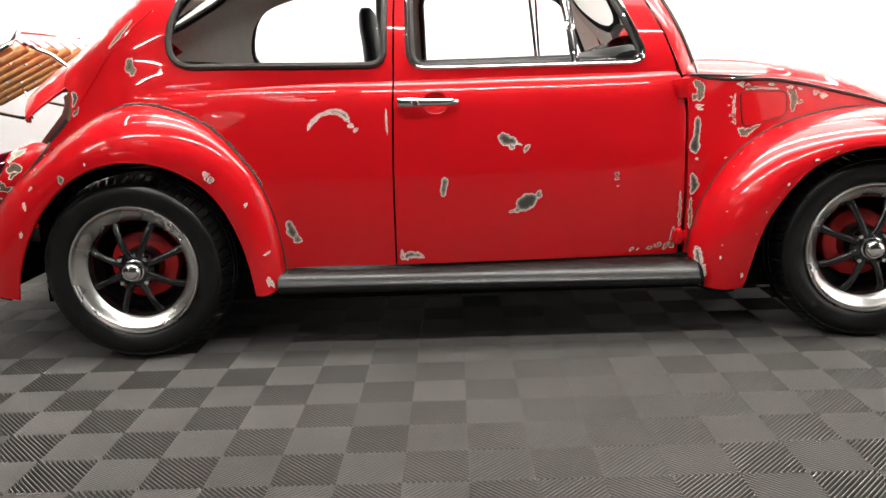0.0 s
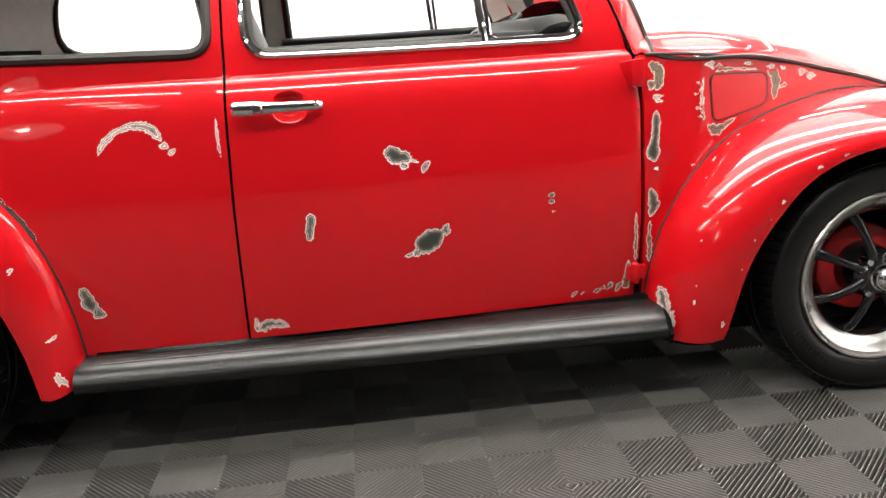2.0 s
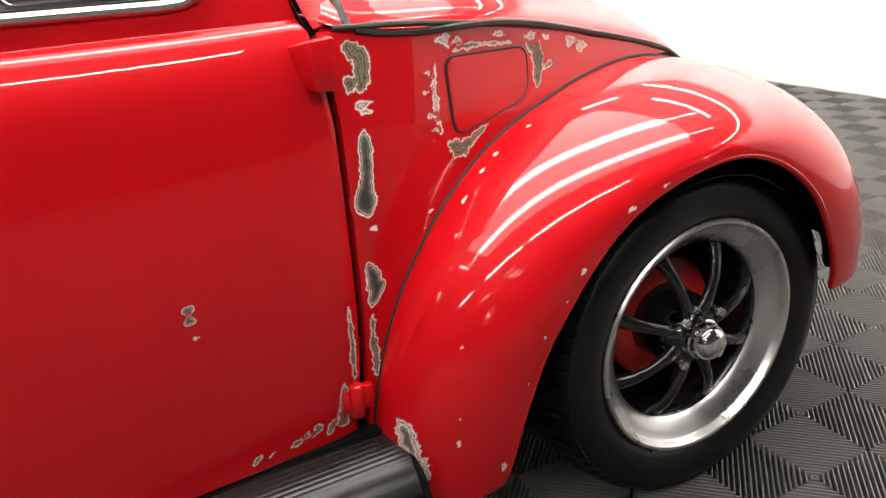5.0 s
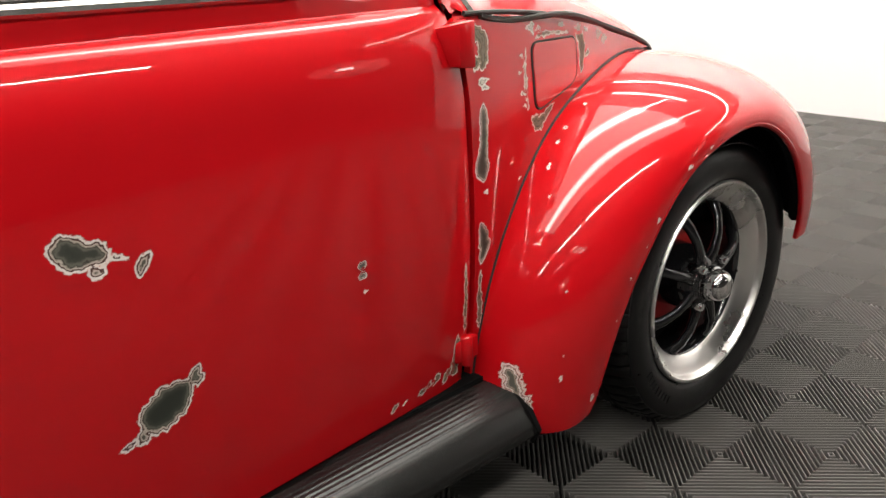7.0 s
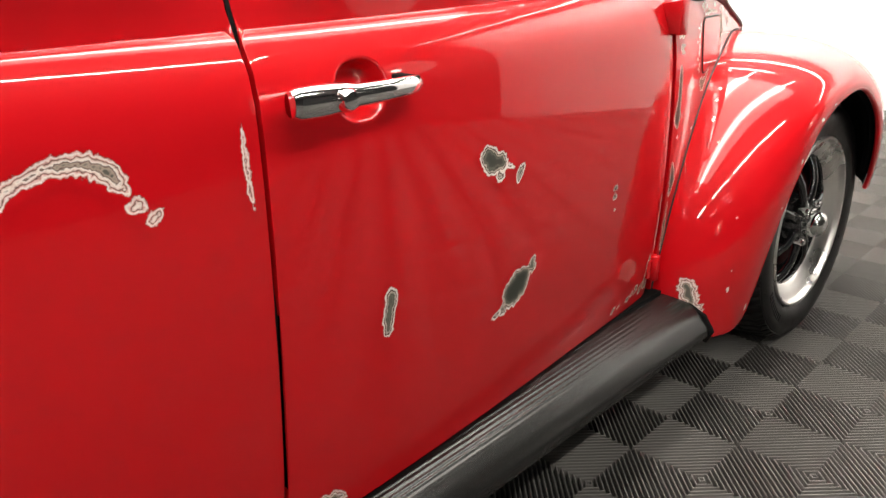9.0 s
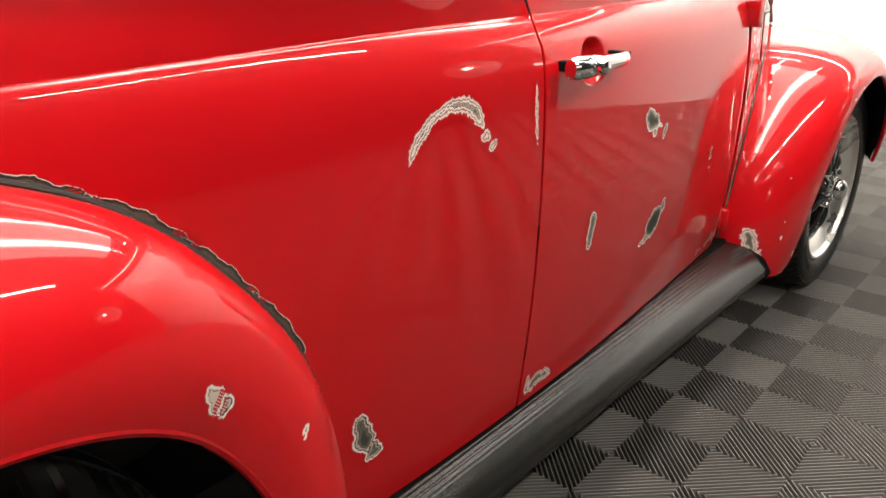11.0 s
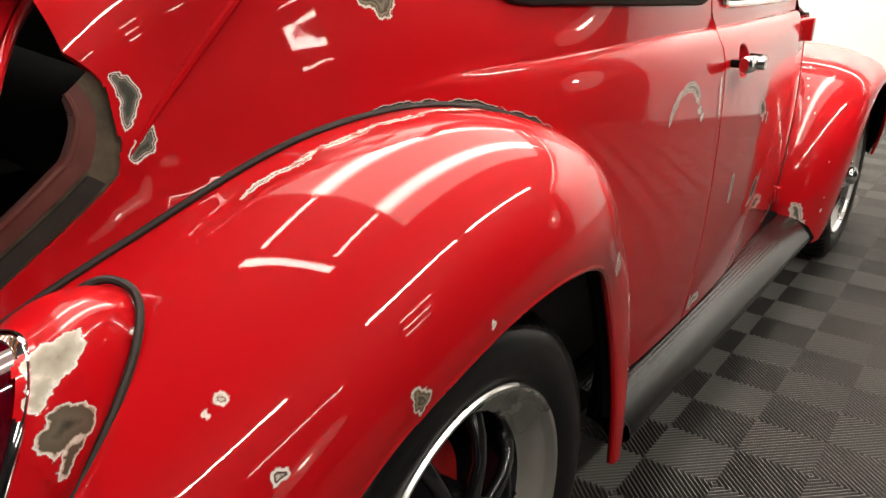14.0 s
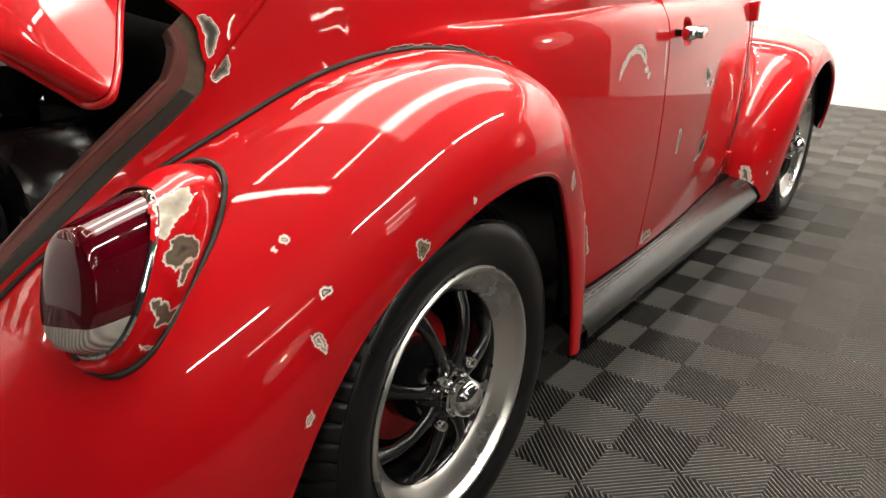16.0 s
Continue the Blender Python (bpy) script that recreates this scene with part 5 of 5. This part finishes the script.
r0, d, n = Vector((-.455, 0, 1.062)), Vector((-.91, 0, -.41)), Vector((-.41, 0, .91))
for k in range(7):
    y = -.33 + .11 * k
    p, q = r0 + Vector((0, y, 0)) + d * .02, r0 + Vector((0, y, 0)) + d * .52
    part("slat", tube_bm([p, p + d * .01, q - d * .01, q], [.014, .019, .019, .014], 10), WOOD, rack)
for s in (0.0, .14, .30, .44, .54):
    z = []
    for k in range(7):
        y = -.385 + .11 * k
        z += [r0 + d * s + Vector((0, y, 0)) - n * .012, r0 + d * s + Vector((0, y + .055, 0)) + n * .020]
    part("wire", tube_bm(z, .004, 6), CHROME, rack)
rail = [r0 + d * s + Vector((0, y, 0)) + n * h for s, y, h in ((0, -.36, 0), (-.03, -.33, .03), (-.03, .33, .03), (0, .36, 0), (.54, .36, 0), (.57, .33, .03), (.57, -.33, .03), (.54, -.36, 0))]
part("rail", tube_bm(rail, .008, 8, True), CHROME, rack, "chrome tube rail")
for y in (-.28, .28):
    part("leg", tube_bm([r0 + d * .36 + Vector((0, y, 0)), r0 + d * .34 + Vector((0, y, -.06)), (-.50, y, .80), (-.46, y, .80)], .006, 6), CHROME, rack)
    part("leg", tube_bm([r0 + Vector((0, y, 0)), (-.36, y, 1.02), (-.30, y * .95, .965)], .006, 6), CHROME, rack)

# rear apron
def apron(a, b):
    s = 2 * a - 1
    return Vector((-.60 - .06 * (1 - s * s) - .03 * math.sin(b * 3.1), s * .36, .27 + .20 * b))


grid_sheet("rear_apron", apron, 24, 8, RED, car)
part("muffler", tube_bm([(-.62, -.40, .24), (-.62, -.38, .24), (-.62, .38, .24), (-.62, .40, .24)], [.05, .07, .07, .05], 16), MATT, car)

# ---- cabin ----
def seat(y, fore=0.0):
    st = new("seat")
    st.parent = car
    tagged(st, "black vinyl bucket seat")
    bm = bmesh.new()
    rings = []
    for z, x, w, t in ((.42, .88, .20, .07), (.60, .845, .22, .075), (.80, .80, .22, .07), (.95, .765, .19, .06), (1.02, .75, .14, .05), (1.10, .735, .125, .045), (1.16, .725, .10, .035), (1.185, .72, .05, .02)):
        rings.append([bm.verts.new((x + fore + t * math.cos(a), y + w * math.sin(a), z)) for a in [k * math.tau / 20 for k in range(20)]])
    for p, q in zip(rings, rings[1:]):
        for k in range(20):
            bm.faces.new((p[k], p[(k + 1) % 20], q[(k + 1) % 20], q[k]))
    bm.faces.new(rings[-1])
    bm.faces.new(rings[0][::-1])
    part("backrest", bm, SEAT, st)
    part("cushion", box_bm(.86 + fore, 1.32 + fore, y - .23, y + .23, .34, .48), SEAT, st, bevel=.04)


seat(-.30, .13)
seat(.30)
part("rear_seat", box_bm(.12, .40, -.50, .50, .40, .84), SEAT, car, "black vinyl rear bench", bevel=.05)
part("cabin_floor", box_bm(.1, 1.8, -.56, .56, .27, .30), MATT, car, smooth=False)
part("dashboard", tube_bm([(1.66, -.52, .88), (1.66, -.50, .89), (1.66, .50, .89), (1.66, .52, .88)], .085, 16), SEAT, car, "black dashboard")
part("dash_front", box_bm(1.64, 1.70, -.5, .5, .62, .90), TRIMRED, car, smooth=False)
sw = new("steering_wheel")
sw.parent = car
tagged(sw, "black thin-rimmed steering wheel")
hub = Vector((1.575, .30, .925))
ax = Vector((-.40, 0, .92)).normalized()
s1, s2 = Vector((0, 1, 0)), ax.cross(Vector((0, 1, 0)))
part("rim", tube_bm([hub + (s1 * math.cos(k * math.tau / 40) + s2 * math.sin(k * math.tau / 40)) * .17 for k in range(40)], .011, 8, True), SEAT, sw)
for k in (0, .5, .75):
    part("spoke", tube_bm([hub, hub + (s1 * math.cos(k * math.tau) + s2 * math.sin(k * math.tau)) * .165], .008, 8), CHROME, sw)
part("column", tube_bm([hub + ax * .02, hub - ax * .3], .025, 10), SEAT, sw)


for ob in [o for o in bpy.data.objects if "glass" in o.name]:
    ob.visible_shadow = False
# ---- floor tiles ----
D, FX, FY = 0.1524, 0.785, -0.79


def tile_mesh():
    """A square tile of two by two fields with slanting ribs."""
    verts, faces = [], []
    ribs = 11
    for i in (0, 1):
        for j in (0, 1):
            even = (i + j) % 2 == 0
            pitch = 2 * D / (2 * ribs)
            for k in range(2 * ribs):
                # bands of constant u + v (even) or u - v (odd), cut by the field's edges
                base = len(verts)
                for zz, half in ((0.0, 0.07), (-0.0012, 0.15), (-0.0055, 0.225), (-0.018, 0.225)):
                    poly = []
                    for c in ((k + 0.5 - half) * pitch, (k + 0.5 + half) * pitch):
                        c = min(max(c, 0), 2 * D)
                        poly.append([(max(0, c - D), min(c, D)), (min(c, D), max(0, c - D))])
                    for u, v in (poly[0][0], poly[0][1], poly[1][1], poly[1][0]):
                        if not even:
                            u = D - u
                        verts.append((i * D + u, j * D + v, zz))
                ids = [0, 1, 2, 3]
                faces.append(tuple(base + n for n in (ids if even else ids[::-1])))
                for n, low_ring in [(n, r) for n in range(4) for r in (0, 4, 8)]:
                    m2 = (n + 1) % 4
                    f = tuple(base + low_ring + q for q in (n, 4 + n, 4 + m2, m2))
                    faces.append(f if even else f[::-1])
    me = bpy.data.meshes.new("floor_tile")
    me.from_pydata(verts, [], faces)
    bm = bmesh.new()
    bm.from_mesh(me)
    bmesh.ops.recalc_face_normals(bm, faces=bm.faces)
    bm.to_mesh(me)
    bm.free()
    return me


TILE = tile_mesh()
TILE.materials.append(FLOOR)
tv = np.array([v.co for v in TILE.vertices])
tf = [tuple(p.vertices) for p in TILE.polygons]
rest_v, rest_f = [], []
near = 0
for i in range(-14, 17):
    for j in range(-12, 11):
        x, y = FX + 2 * i * D, FY + 2 * j * D
        if y > Y1 or x > X1:
            continue
        if -1.4 < x < 3.6 and -2.2 < y < -.3 and near < 300:
            ob = new("tile", TILE)
            ob.parent = floor
            ob.location = (x, y, 0)
            near += 1
        else:
            k = len(rest_v)
            rest_v += [(a + x, b + y, c) for a, b, c in tv]
            rest_f += [tuple(k + n for n in f) for f in tf]
me = bpy.data.meshes.new("outer_tiles")
me.from_pydata(rest_v, [], rest_f)
tagged(mesh_ob("outer_tiles", me, FLOOR, floor), kind="stuff")
